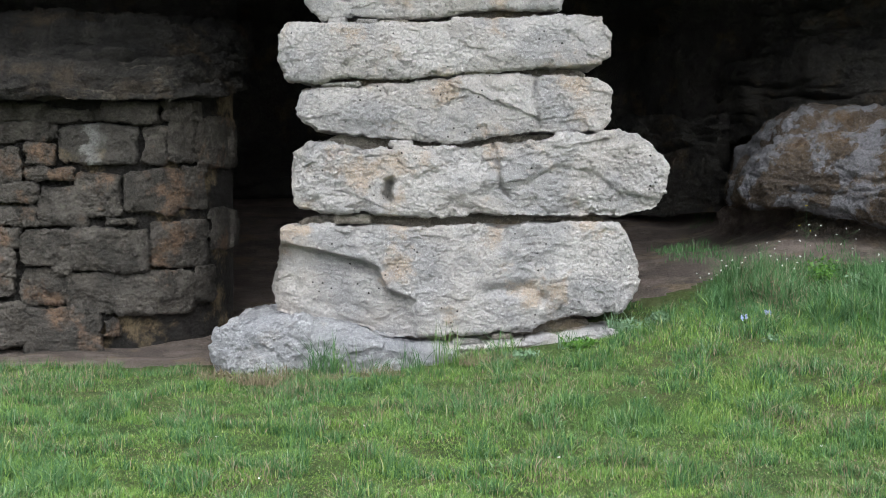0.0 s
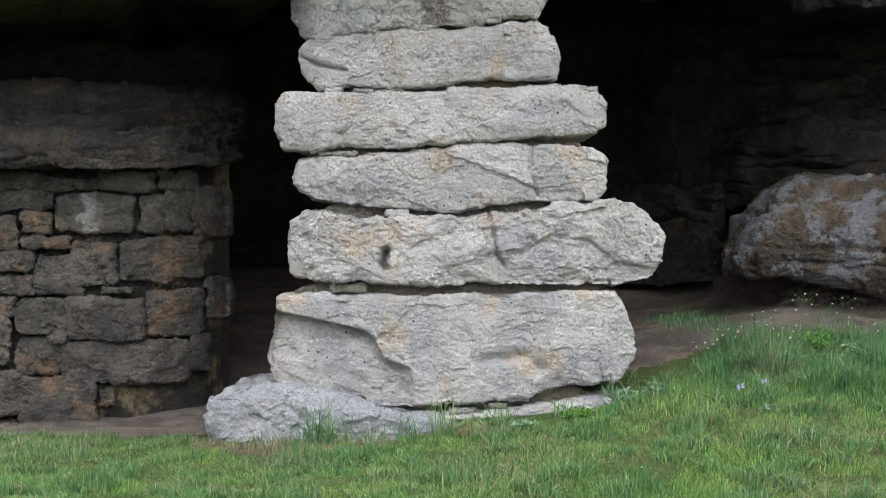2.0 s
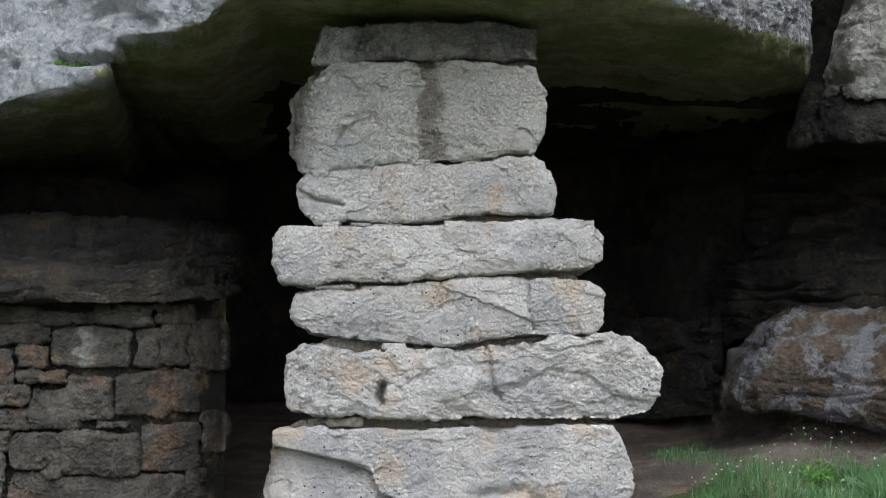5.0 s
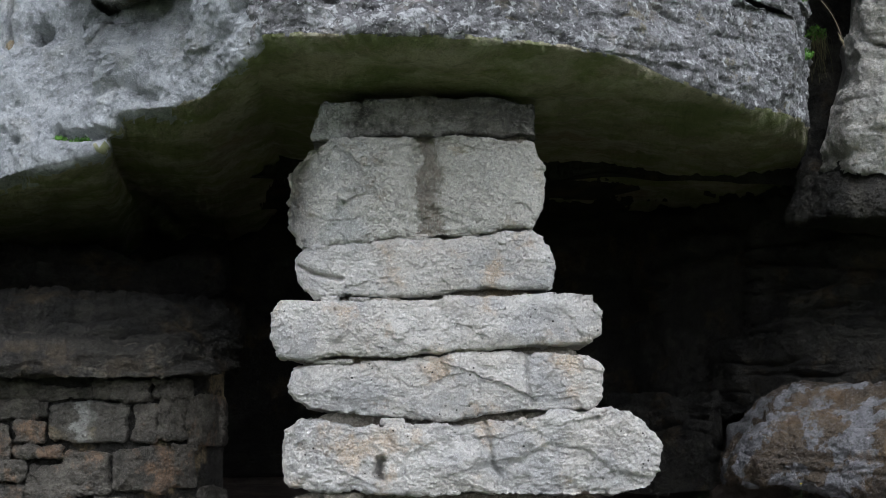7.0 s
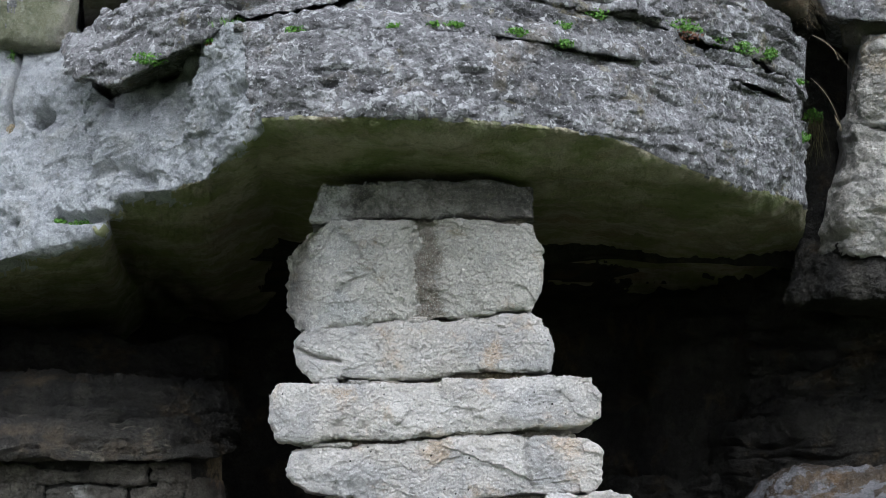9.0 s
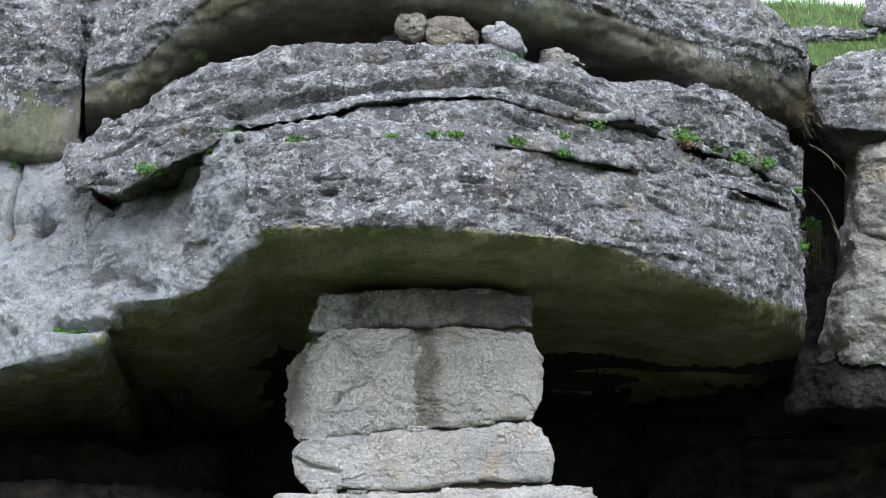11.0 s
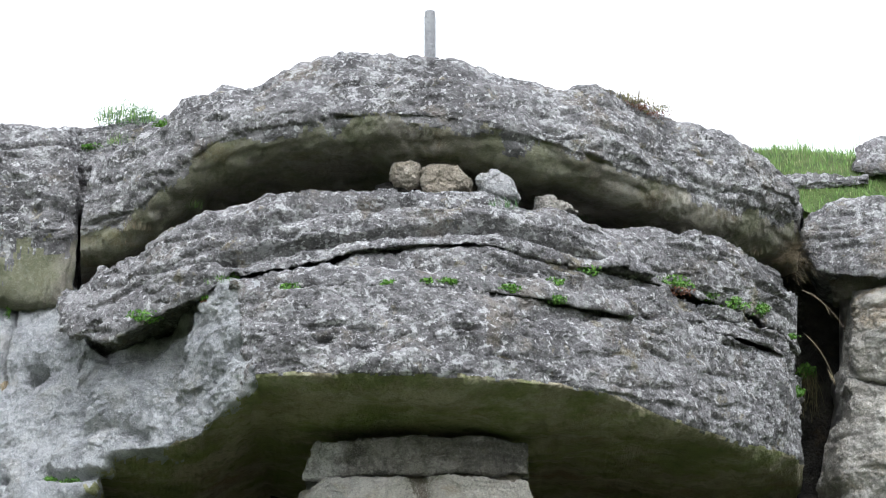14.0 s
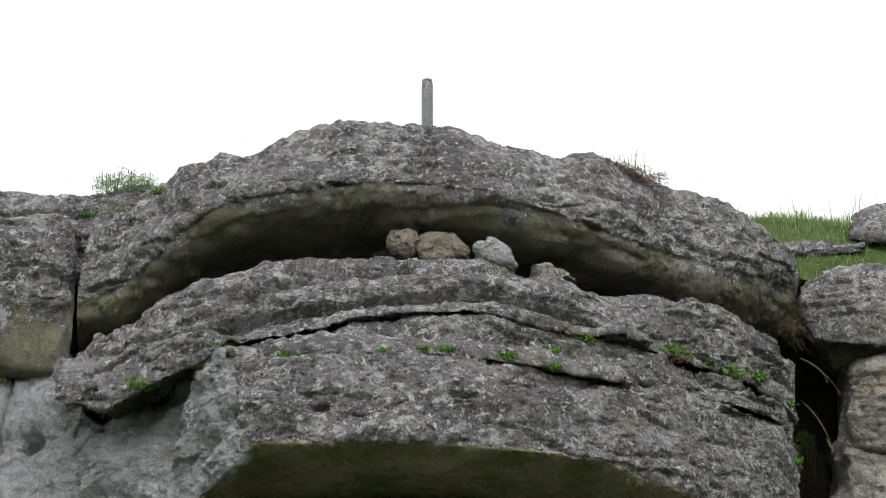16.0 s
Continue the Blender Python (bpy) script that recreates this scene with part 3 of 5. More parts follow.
# Second material paints the underside's shade as a near-black colour.
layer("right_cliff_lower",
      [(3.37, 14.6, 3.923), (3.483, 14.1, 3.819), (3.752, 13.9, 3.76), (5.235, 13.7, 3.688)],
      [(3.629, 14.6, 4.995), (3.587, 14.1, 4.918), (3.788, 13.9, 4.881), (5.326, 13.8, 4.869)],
      "grey-brown cliff block with a pitted face", mats=(BROWNGREY, CAVESHADE), under=2.5, back=2.0, seed=81, nx=160, lump=0.06)
# The whole bed is coloured near-black to stand for shade.
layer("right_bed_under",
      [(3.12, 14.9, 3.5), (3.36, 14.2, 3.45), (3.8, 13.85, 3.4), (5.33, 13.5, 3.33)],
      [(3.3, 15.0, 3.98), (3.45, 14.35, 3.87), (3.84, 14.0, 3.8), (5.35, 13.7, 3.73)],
      "grey bed of rock above the shelter's side, shade in its colour", mats=(CAVESHADE, CAVESHADE), under=2.5, back=2.0, seed=83, nx=120, lump=0.07, nf=30)
# Backing whose colour holds the darkness of the clefts.
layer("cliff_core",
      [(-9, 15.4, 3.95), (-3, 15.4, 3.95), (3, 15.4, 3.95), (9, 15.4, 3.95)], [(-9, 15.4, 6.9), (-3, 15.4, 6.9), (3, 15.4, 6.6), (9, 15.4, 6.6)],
      "rock behind the clefts in a shade-darkened colour", mats=(CAVESHADE, CAVESHADE), under=5.0, back=3.0, seed=87, nx=120, lump=0.12, nf=30)


def hill():
    xs, ys = np.concatenate([[-300, -80, -30], np.arange(-12, 12.01, 0.15), [30, 80, 300]]), np.concatenate([np.arange(14.9, 19, 0.1), [20, 24, 40, 90, 300]])
    X, Y = np.meshgrid(xs, ys, indexing="ij")
    p = np.stack([X.ravel(), Y.ravel(), 0 * X.ravel()], 1)
    Z = 6.68 + 1.5 * step(14.7, 17.3, Y) + (0.07 * fbm(p, 0.8, 3, 88)).reshape(X.shape) - 0.06 * np.clip(3.6 - X, 0, 2)
    me = mesh_of("hill", np.stack([X, Y, Z], 2).reshape(-1, 3), grid_faces(len(xs), len(ys)), TURF)
    TREES.append(BVHTree.FromPolygons([tuple(v.co) for v in me.vertices], [tuple(f.vertices) for f in me.polygons]))
    return tagged(new("hill", me), "grassy slope on top of the cliff", "hill", kind="structure")


hill()
layer("hill_rock",
      [(3.5, 15.85, 7.267), (3.866, 15.85, 7.279), (4.149, 15.85, 7.302), (4.404, 15.85, 7.338)],
      [(3.533, 15.95, 7.483), (3.903, 15.95, 7.507), (4.186, 15.95, 7.494), (4.441, 15.95, 7.494)],
      "low grey rock band in the grassy slope", mats=(LICHEN, LICHEN), under=0.3, back=0.25, top_rise=0.0, slits=0.05, seed=89, nx=90, nf=24, lump=0.04)
layer("hill_boulder",
      [(4.322, 16.2, 7.611), (4.482, 16.1, 7.543), (4.88, 16, 7.488), (5.902, 16, 7.463)],
      [(4.43, 16.4, 7.797), (4.585, 16.4, 7.921), (4.855, 16.4, 7.996), (6.092, 16.4, 8.045)],
      "grey boulder on the grassy slope", mats=(LICHEN, LICHEN), under=0.8, back=0.8, seed=90, nx=90, nf=24, lump=0.05)


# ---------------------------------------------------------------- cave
# The shelter's walls have their shade in the colour.
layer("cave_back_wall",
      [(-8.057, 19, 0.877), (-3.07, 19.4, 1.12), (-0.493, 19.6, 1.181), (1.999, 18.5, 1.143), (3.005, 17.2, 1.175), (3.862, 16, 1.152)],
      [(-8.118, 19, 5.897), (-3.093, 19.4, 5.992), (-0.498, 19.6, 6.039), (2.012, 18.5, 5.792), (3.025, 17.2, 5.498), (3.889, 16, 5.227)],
      "dark back wall of the rock shelter", mats=(CAVESHADE, CAVESHADE), under=1.0, back=1.0, seed=97, strata=0.12, bulge=0.0, lump=0.2, grow=2.0)
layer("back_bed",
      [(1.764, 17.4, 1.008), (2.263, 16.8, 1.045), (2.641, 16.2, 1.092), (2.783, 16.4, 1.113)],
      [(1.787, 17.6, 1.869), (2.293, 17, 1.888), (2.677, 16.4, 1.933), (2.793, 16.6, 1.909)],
      "low bed of grey rock at the back of the shelter", mats=(CAVESHADE, CAVESHADE), under=0.8, back=1.5, seed=93, nx=120, strata=0.08, bulge=0.05, lump=0.06)
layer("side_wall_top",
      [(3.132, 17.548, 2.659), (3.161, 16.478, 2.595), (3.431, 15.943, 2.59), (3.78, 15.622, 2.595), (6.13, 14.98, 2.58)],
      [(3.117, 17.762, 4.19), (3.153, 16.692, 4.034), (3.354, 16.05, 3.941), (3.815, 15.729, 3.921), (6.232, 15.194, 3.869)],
      "dark stratified bed in the shelter's side wall", mats=(CAVESHADE, CAVESHADE), under=1.0, back=3.0, seed=91, nx=200, strata=0.14, bulge=0.0, lump=0.1, slits=0.08)
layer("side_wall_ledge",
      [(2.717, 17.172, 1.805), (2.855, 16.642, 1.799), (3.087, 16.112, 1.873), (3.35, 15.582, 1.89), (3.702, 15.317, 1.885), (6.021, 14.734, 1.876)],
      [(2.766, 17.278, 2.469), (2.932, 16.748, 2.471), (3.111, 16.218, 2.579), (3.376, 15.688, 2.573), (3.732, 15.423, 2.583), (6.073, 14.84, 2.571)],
      "brown ledge in the shelter's side wall", mats=(CAVESHADE, CAVESHADE), under=1.0, back=3.0, seed=92, nx=200, strata=0.08, bulge=0.05, lump=0.1, slits=0.05)
layer("white_boulder",
      [(2.6, 15.6, 1.2), (2.55, 14.9, 1.2), (2.76, 14.5, 1.22), (3.04, 14.3, 1.16), (3.3, 14.15, 1.1), (3.7, 13.95, 1.04), (5.0, 13.5, 0.95)],
      [(2.7, 15.8, 1.5), (2.72, 15.1, 1.62), (2.88, 14.8, 1.8), (3.2, 14.6, 1.9), (3.6, 14.4, 1.93), (4.0, 14.2, 1.95), (5.2, 14.0, 1.95)],
      "bulging boulder with a white mineral crust", mats=(CRUST, CAVESHADE), under=1.0, back=1.5, seed=95, bulge=0.32, nx=300, lump=0.05, nf=80)
layer("boulder_foot",
      [(2.501, 15.2, 0.618), (2.583, 14.8, 0.683), (3.014, 14.5, 0.76), (3.449, 14.3, 0.819), (3.843, 14, 0.835), (5.131, 13.7, 0.852)],
      [(2.539, 15.9, 0.996), (2.707, 15.5, 1.088), (3.12, 15, 1.12), (3.547, 14.7, 1.081), (3.955, 14.4, 1.053), (5.245, 14, 1.022)],
      "smooth buff rock under the boulder", mats=(SOIL, SOIL), under=0.6, back=1.2, seed=96, bulge=0.05, nx=160, lump=0.1, nf=30)
# The shade on this ledge is part of its colour.
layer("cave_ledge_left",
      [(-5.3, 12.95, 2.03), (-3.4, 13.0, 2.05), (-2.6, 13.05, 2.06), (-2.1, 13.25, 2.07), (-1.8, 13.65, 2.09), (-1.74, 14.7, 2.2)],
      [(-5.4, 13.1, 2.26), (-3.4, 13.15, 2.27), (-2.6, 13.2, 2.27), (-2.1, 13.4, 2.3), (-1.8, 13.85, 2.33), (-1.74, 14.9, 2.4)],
      "dark overhanging bed of rock over the old wall", mats=(LEDGESHADE, CAVESHADE), under=1.5, back=4.0, seed=99, strata=0.08, bulge=0.03, lump=0.06, slits=0.05, facet=0.06, nf=36)
# These recessed beds are coloured as dark as their shade.
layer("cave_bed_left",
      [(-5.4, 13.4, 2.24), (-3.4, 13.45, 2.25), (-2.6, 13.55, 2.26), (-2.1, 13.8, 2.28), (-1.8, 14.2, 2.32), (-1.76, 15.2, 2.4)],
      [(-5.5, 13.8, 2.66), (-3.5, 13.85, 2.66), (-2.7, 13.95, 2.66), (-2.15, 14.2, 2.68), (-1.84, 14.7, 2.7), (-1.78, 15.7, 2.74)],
      "dark stepped bed of rock above the overhanging ledge", mats=(CAVESHADE, CAVESHADE), under=1.0, back=5.0, seed=103, strata=0.1, bulge=0.02, lump=0.08, slits=0.07, facet=0.06, nf=44)
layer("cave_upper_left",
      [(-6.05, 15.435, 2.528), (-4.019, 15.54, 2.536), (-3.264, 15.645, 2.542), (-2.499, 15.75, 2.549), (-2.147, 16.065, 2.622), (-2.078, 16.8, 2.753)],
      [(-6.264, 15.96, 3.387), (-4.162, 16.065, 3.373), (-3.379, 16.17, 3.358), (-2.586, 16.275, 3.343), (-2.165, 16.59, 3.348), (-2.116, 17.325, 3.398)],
      "recessed dark bed of rock below the shelter's roof", mats=(CAVESHADE, CAVESHADE), under=1.5, back=5.0, seed=100, strata=0.12, bulge=0.0, lump=0.1, slits=0.08)


def flank(name, sx):
    """Unseen cliff added to either side, which closes the shelter against side light."""
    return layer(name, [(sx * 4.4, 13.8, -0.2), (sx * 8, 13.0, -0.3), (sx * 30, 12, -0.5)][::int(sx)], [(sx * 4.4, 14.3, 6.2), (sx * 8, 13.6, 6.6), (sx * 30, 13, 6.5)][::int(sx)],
                 "plain unseen limestone cliff added to close the shelter", mats=(BROWNGREY, CAVESHADE), under=1.0, back=7.0, seed=int(200 + sx), nx=80, lump=0.3, nf=30, grow=2.0)


flank("cliff_west", -1)
flank("cliff_east", 1)


# ---------------------------------------------------------------- stone pillar
def stone(name, outline, y, depth, parent, mat, seed=0, label="", na=560, nr=76, bulge=0.02, facet=0.05, lump=0.02, edge=0.02, recess=None, pitted=0.012):
    """A rough block: the outline (x, z) of its face, y of its face, and how deep it is."""
    o = np.array(outline, float)
    o = np.concatenate([o, o[:1]])
    d = np.concatenate([[0], np.cumsum(np.linalg.norm(np.diff(o, axis=0), axis=1))])
    s = np.linspace(0, d[-1], na, endpoint=False)
    ring = np.stack([np.interp(s, d, o[:, 0]), np.interp(s, d, o[:, 1])], 1)
    ker = np.array((1, 2, 1)) / 4
    ext = np.concatenate([ring[-1:], ring, ring[:1]])
    ring = np.stack([np.convolve(ext[:, k], ker, "valid") for k in (0, 1)], 1)
    lo, hi = ring.min(0), ring.max(0)
    c = (lo + hi) / 2
    # a long block is filled from a spine, not from one point
    half = (hi - lo) / 2
    span = max(half[0] - half[1], 0) * 0.9
    spine = np.stack([np.clip(ring[:, 0] - c[0], -span, span) + c[0], np.full(na, c[1])], 1)
    rows = []
    for q in np.linspace(0, 1, nr) ** 0.8:
        p = spine + (ring - spine) * q
        gap = (1 - q) * np.linalg.norm(ring - spine, axis=1)
        fall = edge * np.clip(1 - gap / (edge * 1.3), 0, 1) ** 2
        rows.append(np.stack([p[:, 0], y - bulge * (1 - q ** 2.5) + fall, p[:, 1]], 1))
    for q in (0.12, 0.25, 0.4, 0.55, 0.7, 0.85, 1.0):
        p = spine + (ring - spine) * (1 - 0.12 * q ** 3)
        rows.append(np.stack([p[:, 0], np.full(na, y + edge + (depth - edge) * q), p[:, 1]], 1))
    rows.append(np.stack([spine[:, 0], np.full(na, y + depth), spine[:, 1]], 1))
    P = np.stack(rows, 0)
    N = -grid_normals(np.concatenate([P[:, -2:], P, P[:, :2]], 1))[:, 2:-2]
    bad = np.linalg.norm(N, axis=2) < 0.5
    N[0], N[bad] = (0, -1, 0), (0, -1, 0)
    if N[nr // 2, :, 1].mean() > 0:
        N = -N
    flat = P.reshape(-1, 3)
    warp = flat + 0.03 * np.stack([fbm(flat, 0.12, 3, seed + 20 + k) for k in range(3)], 1)
    disp = facet * 0.42 * flakes(warp, 0.5, seed, (1.5, 1.5, 0.9)) + facet * 0.26 * flakes(warp, 0.17, seed + 31, (1.5, 1, 0.8)) + facet * 0.14 * flakes(warp, 0.06, seed + 41, (1.3, 1, 0.8)) + lump * 0.65 * fbm(flat, 0.22, 6, seed + 5, 0.66)
    disp -= pitted * step(0.42, 0.6, smooth_noise(warp / 0.035, seed + 51)) * step(-0.1, 0.4, fbm(flat, 0.3, 2, seed + 53))
    cut = 0
    if recess is not None:
        cut = (recess(flat) * step(0.35, 0.8, -N.reshape(-1, 3)[:, 1])).reshape(P.shape[0], na)
    P = P + N * disp.reshape(P.shape[0], na, 1)
    P[:, :, 1] += cut
    faces = grid_faces(P.shape[0], na, wrap_v=True)[:, ::-1]
    me = mesh_of(name, P.reshape(-1, 3), faces, mat)
    return part(name, me, parent, label)


# ---------------------------------------------------------------- old wall in the shelter
def masonry():
    wall = tagged(new("masonry_wall"), "old dry-laid wall of brown rubble stones curving into the shelter", "wall", kind="structure")
    low = [(-3.68, -3.27, 0.14, 0.49), (-3.31, -2.68, 0.03, 0.45), (-3.67, -3.36, 0.5, 0.91), (-3.34, -2.96, 0.44, 0.76), (-2.98, -2.01, 0.37, 0.72), (-2.01, -1.85, 0.43, 0.76), (-2.69, -2.54, 0.19, 0.35), (-3.04, -2.92, 0.69, 0.82)]
    mid = [(-3.67, -3.32, 0.91, 1.07), (-3.33, -2.92, 0.76, 1.06), (-2.93, -2.33, 0.71, 1.06), (-2.33, -1.91, 0.74, 1.12), (-1.91, -1.74, 0.85, 1.2), (-3.67, -3.16, 1.07, 1.26), (-3.66, -3.18, 1.26, 1.43), (-3.17, -2.8, 1.08, 1.4), (-2.9, -2.52, 1.15, 1.5), (-2.52, -2.09, 1.16, 1.53), (-2.1, -1.91, 1.2, 1.56), (-2.66, -2.41, 1.07, 1.16)]
    high = [(-3.28, -2.88, 1.44, 1.54), (-3.66, -3.31, 1.41, 1.72), (-3.28, -3.02, 1.55, 1.74), (-2.39, -2.18, 1.55, 1.88), (-2.19, -1.98, 1.57, 1.93), (-1.98, -1.75, 1.54, 1.95), (-3.66, -3.1, 1.73, 1.91), (-3.1, -3.01, 1.75, 1.89), (-3.65, -3.32, 1.91, 2.06), (-3.33, -3.1, 1.91, 2.04), (-3.1, -2.67, 1.88, 2.02), (-2.67, -2.53, 1.9, 2.05), (-2.53, -2.23, 1.89, 2.05), (-2.23, -1.96, 1.92, 2.07)]
    white = [(-3.02, -2.39, 1.56, 1.88)]

    def drum(x):
        """How far the round face has turned back into the shelter at x."""
        return 0.95 - np.sqrt(np.maximum(0.95 ** 2 - np.clip(x + 2.72, 0, 0.94) ** 2, 0.002))

    k = 0
    for x0, x1, z0, z1 in low + mid + high + white:
        k += 1
        rng = np.random.RandomState(k)
        w, h = x1 - x0, z1 - z0
        j = lambda s: rng.uniform(-s, s)
        c = min(w, h) * rng.uniform(0.05, 0.2)
        g = 0.006
        pts = [(x0 + g, z0 + c), (x0 + c, z0 + g + 0.01 * rng.rand()), ((x0 + x1) / 2, z0 + g + j(0.012)), (x1 - c, z0 + g), (x1 - g, z0 + c), (x1 - g + j(0.03), (z0 + z1) / 2),
               (x1 - g, z1 - c), (x1 - c * 0.8, z1 - g), ((x0 + x1) / 2, z1 - g + j(0.012)), (x0 + c * 0.8, z1 - g), (x0 + g, z1 - c), (x0 + g + j(0.03), (z0 + z1) / 2)]
        ob = stone("stone", pts[::-1], 13.3 + j(0.03), 0.32, wall, LIMEWASH if (x0, x1, z0, z1) in white else MASONRY, 300 + k, na=130, nr=22, bulge=0.012, facet=0.05, lump=0.025, edge=0.014)
        for v in ob.data.vertices:
            v.co.y += float(drum(v.co.x))
    # mortar and rubble behind the faces
    n = 60
    px = np.linspace(-4.6, -1.76, n)
    y0 = 13.3 + 0.1 + drum(px)
    rows = [np.stack([px, y0 + 0.45, np.full(n, 0.0)], 1)] + [np.stack([px, y0, np.full(n, z)], 1) for z in np.linspace(0.0, 2.15, 40)] + [np.stack([px, y0 + 0.6, np.full(n, 2.15)], 1)]
    P = np.stack(rows, 1)
    P[:, 1:-1, 1] += 0.03 * fbm(P[:, 1:-1].reshape(-1, 3), 0.12, 3, 401).reshape(n, -1)
    part("mortar", mesh_of("mortar", P.reshape(-1, 3), grid_faces(n, P.shape[1]), DARKMORTAR), wall, "dirty dark mortar in the joints")


def crack_line(line, width, depth):
    return lambda p: groove(p, line, width, depth)


masonry()

# ---------------------------------------------------------------- the pillar's blocks
pillar = tagged(new("stone_pillar"), "tapering pillar of rough pale limestone blocks under the overhang", "pillar")


def notch(p):
    """The hollow under the slanting ledge of the lowest big block."""
    line = np.interp(p[:, 0], [-1.177, -0.897, -0.577, -0.465, -0.397, -0.197, -0.157], [1.035, 0.975, 0.903, 0.855, 0.694, 0.622, 0.332])
    right = groove(p, [(0.345, 0.674), (0.626, 0.694), (0.706, 0.614)], 0.05, 0.05)
    return 0.1 * step(0.0, 0.03, line - p[:, 2]) * (1 - step(-0.274, -0.155, p[:, 0])) + right


def chipped(p):
    """Broken flakes at the jutting end of the broad block."""
    a = np.interp(p[:, 0], [0.304, 0.584, 0.803, 1.063, 1.263, 1.504], [1.415, 1.455, 1.575, 1.535, 1.376, 1.336])
    return (0.03 * step(-0.01, 0.03, a - p[:, 2]) * step(0.302, 0.58, p[:, 0]) + groove(p, [(-0.376, 1.435), (-0.4, 1.355), (-0.384, 1.328)], 0.028, 0.16)
            + groove(p, [(0.351, 1.735), (0.383, 1.575), (0.408, 1.415), (0.464, 1.336)], 0.015, 0.05) + groove(p, [(1.254, 1.687), (1.231, 1.416), (1.204, 1.256)], 0.02, -0.03))


def flat_faces(p):
    """A face cut back towards one end, with a ridge between."""
    x = p[:, 0]
    return 0.3 * step(-0.692, -1.184, x) + 0.05 * step(-0.183, -0.15, x) * step(0.375, -0.035, x)


stone("stone", [(-1.642, 0.182), (-1.62, 0.39), (-1.5, 0.475), (-1.25, 0.51), (-0.971, 0.5), (-0.653, 0.435), (-0.335, 0.355), (-0.05, 0.31), (0.1, 0.25), (0.12, 0.0), (-0.335, -0.099), (-1.532, -0.059)],
      11.8, 1.6, pillar, GREY, 101, "low grey foundation rock half sunk in the turf", edge=0.09, facet=0.09)
stone("stone", [(-0.4, 0.15), (-0.34, 0.29), (0.06, 0.3), (0.46, 0.325), (0.82, 0.375), (1.18, 0.425), (1.27, 0.36), (1.22, 0.15), (0.86, 0.0), (-0.3, 0.0)],
      11.9, 1.45, pillar, STONE, 105, "thin split foundation slab sunk in the turf", edge=0.03, facet=0.06, recess=crack_line([(-0.3, 0.24), (0.3, 0.25), (0.7, 0.28), (1.2, 0.33)], 0.012, 0.05))
stone("stone", [(-1.137, 1.127), (-0.656, 1.147), (-0.096, 1.139), (0.464, 1.147), (0.945, 1.16), (1.245, 1.152), (1.326, 1.015), (1.419, 0.855), (1.388, 0.674), (1.26, 0.525), (0.907, 0.485), (0.626, 0.412), (0.185, 0.356), (-0.337, 0.34), (-0.578, 0.404), (-0.899, 0.469), (-1.18, 0.525), (-1.211, 0.694), (-1.178, 0.895)],
      12.0, 1.3, pillar, STONE, 111, "huge pale foundation block with a hollowed corner", recess=notch)
stone("stone", [(-1.086, 1.655), (-0.954, 1.743), (-0.575, 1.687), (-0.176, 1.679), (0.303, 1.727), (0.703, 1.751), (1.101, 1.806), (1.381, 1.798), (1.521, 1.687), (1.61, 1.535), (1.591, 1.376), (1.484, 1.256), (1.264, 1.208), (0.864, 1.2), (0.304, 1.224), (-0.176, 1.191), (-0.576, 1.231), (-0.896, 1.223), (-1.032, 1.263), (-1.075, 1.415)],
      11.98, 1.25, pillar, STONE, 121, "broad pitted block jutting out at one end", lump=0.035, facet=0.05, recess=chipped)
stone("stone", [(-1.037, 1.973), (-1.012, 2.101), (-0.773, 2.132), (-0.415, 2.132), (-0.016, 2.172), (0.462, 2.212), (0.86, 2.204), (1.1, 2.188), (1.192, 2.093), (1.181, 1.874), (1.101, 1.806), (0.782, 1.782), (0.383, 1.759), (0.024, 1.711), (-0.335, 1.743), (-0.655, 1.759), (-0.894, 1.798), (-1.013, 1.878)],
      12.03, 1.15, pillar, STONE, 131, recess=crack_line([(0.661, 2.192), (0.642, 2.013), (0.694, 1.834)], 0.015, 0.03))
stone("stone", [(-1.178, 2.489), (-1.09, 2.576), (-0.732, 2.568), (-0.255, 2.576), (0.302, 2.6), (0.859, 2.632), (1.129, 2.632), (1.19, 2.489), (1.179, 2.331), (1.099, 2.275), (0.701, 2.244), (0.303, 2.22), (-0.016, 2.188), (-0.375, 2.18), (-0.733, 2.18), (-0.972, 2.14), (-1.112, 2.18), (-1.171, 2.291)],
      12.0, 1.15, pillar, STONE, 141)
stone("stone", [(-0.997, 2.865), (-0.925, 2.962), (-0.624, 2.994), (-0.223, 3.01), (0.298, 3.035), (0.7, 3.079), (0.788, 3.019), (0.844, 2.826), (0.819, 2.657), (0.619, 2.657), (0.338, 2.657), (0.018, 2.617), (-0.303, 2.592), (-0.584, 2.6), (-0.864, 2.592), (-0.964, 2.704)],
      12.02, 1.1, pillar, STONE, 151, recess=crack_line([(-0.965, 2.817), (-0.864, 2.761), (-0.664, 2.721)], 0.015, 0.05))
stone("stone", [(-1.068, 3.302), (-1.037, 3.466), (-0.905, 3.63), (-0.683, 3.733), (-0.197, 3.741), (0.331, 3.754), (0.696, 3.693), (0.776, 3.528), (0.782, 3.283), (0.692, 3.112), (0.369, 3.079), (0.047, 3.055), (-0.276, 3.03), (-0.597, 2.99), (-0.959, 2.957), (-0.992, 3.038), (-1.058, 3.119)],
      12.0, 1.0, pillar, STAINED, 161, "squarish block with a brown water stain", facet=0.07, recess=flat_faces)
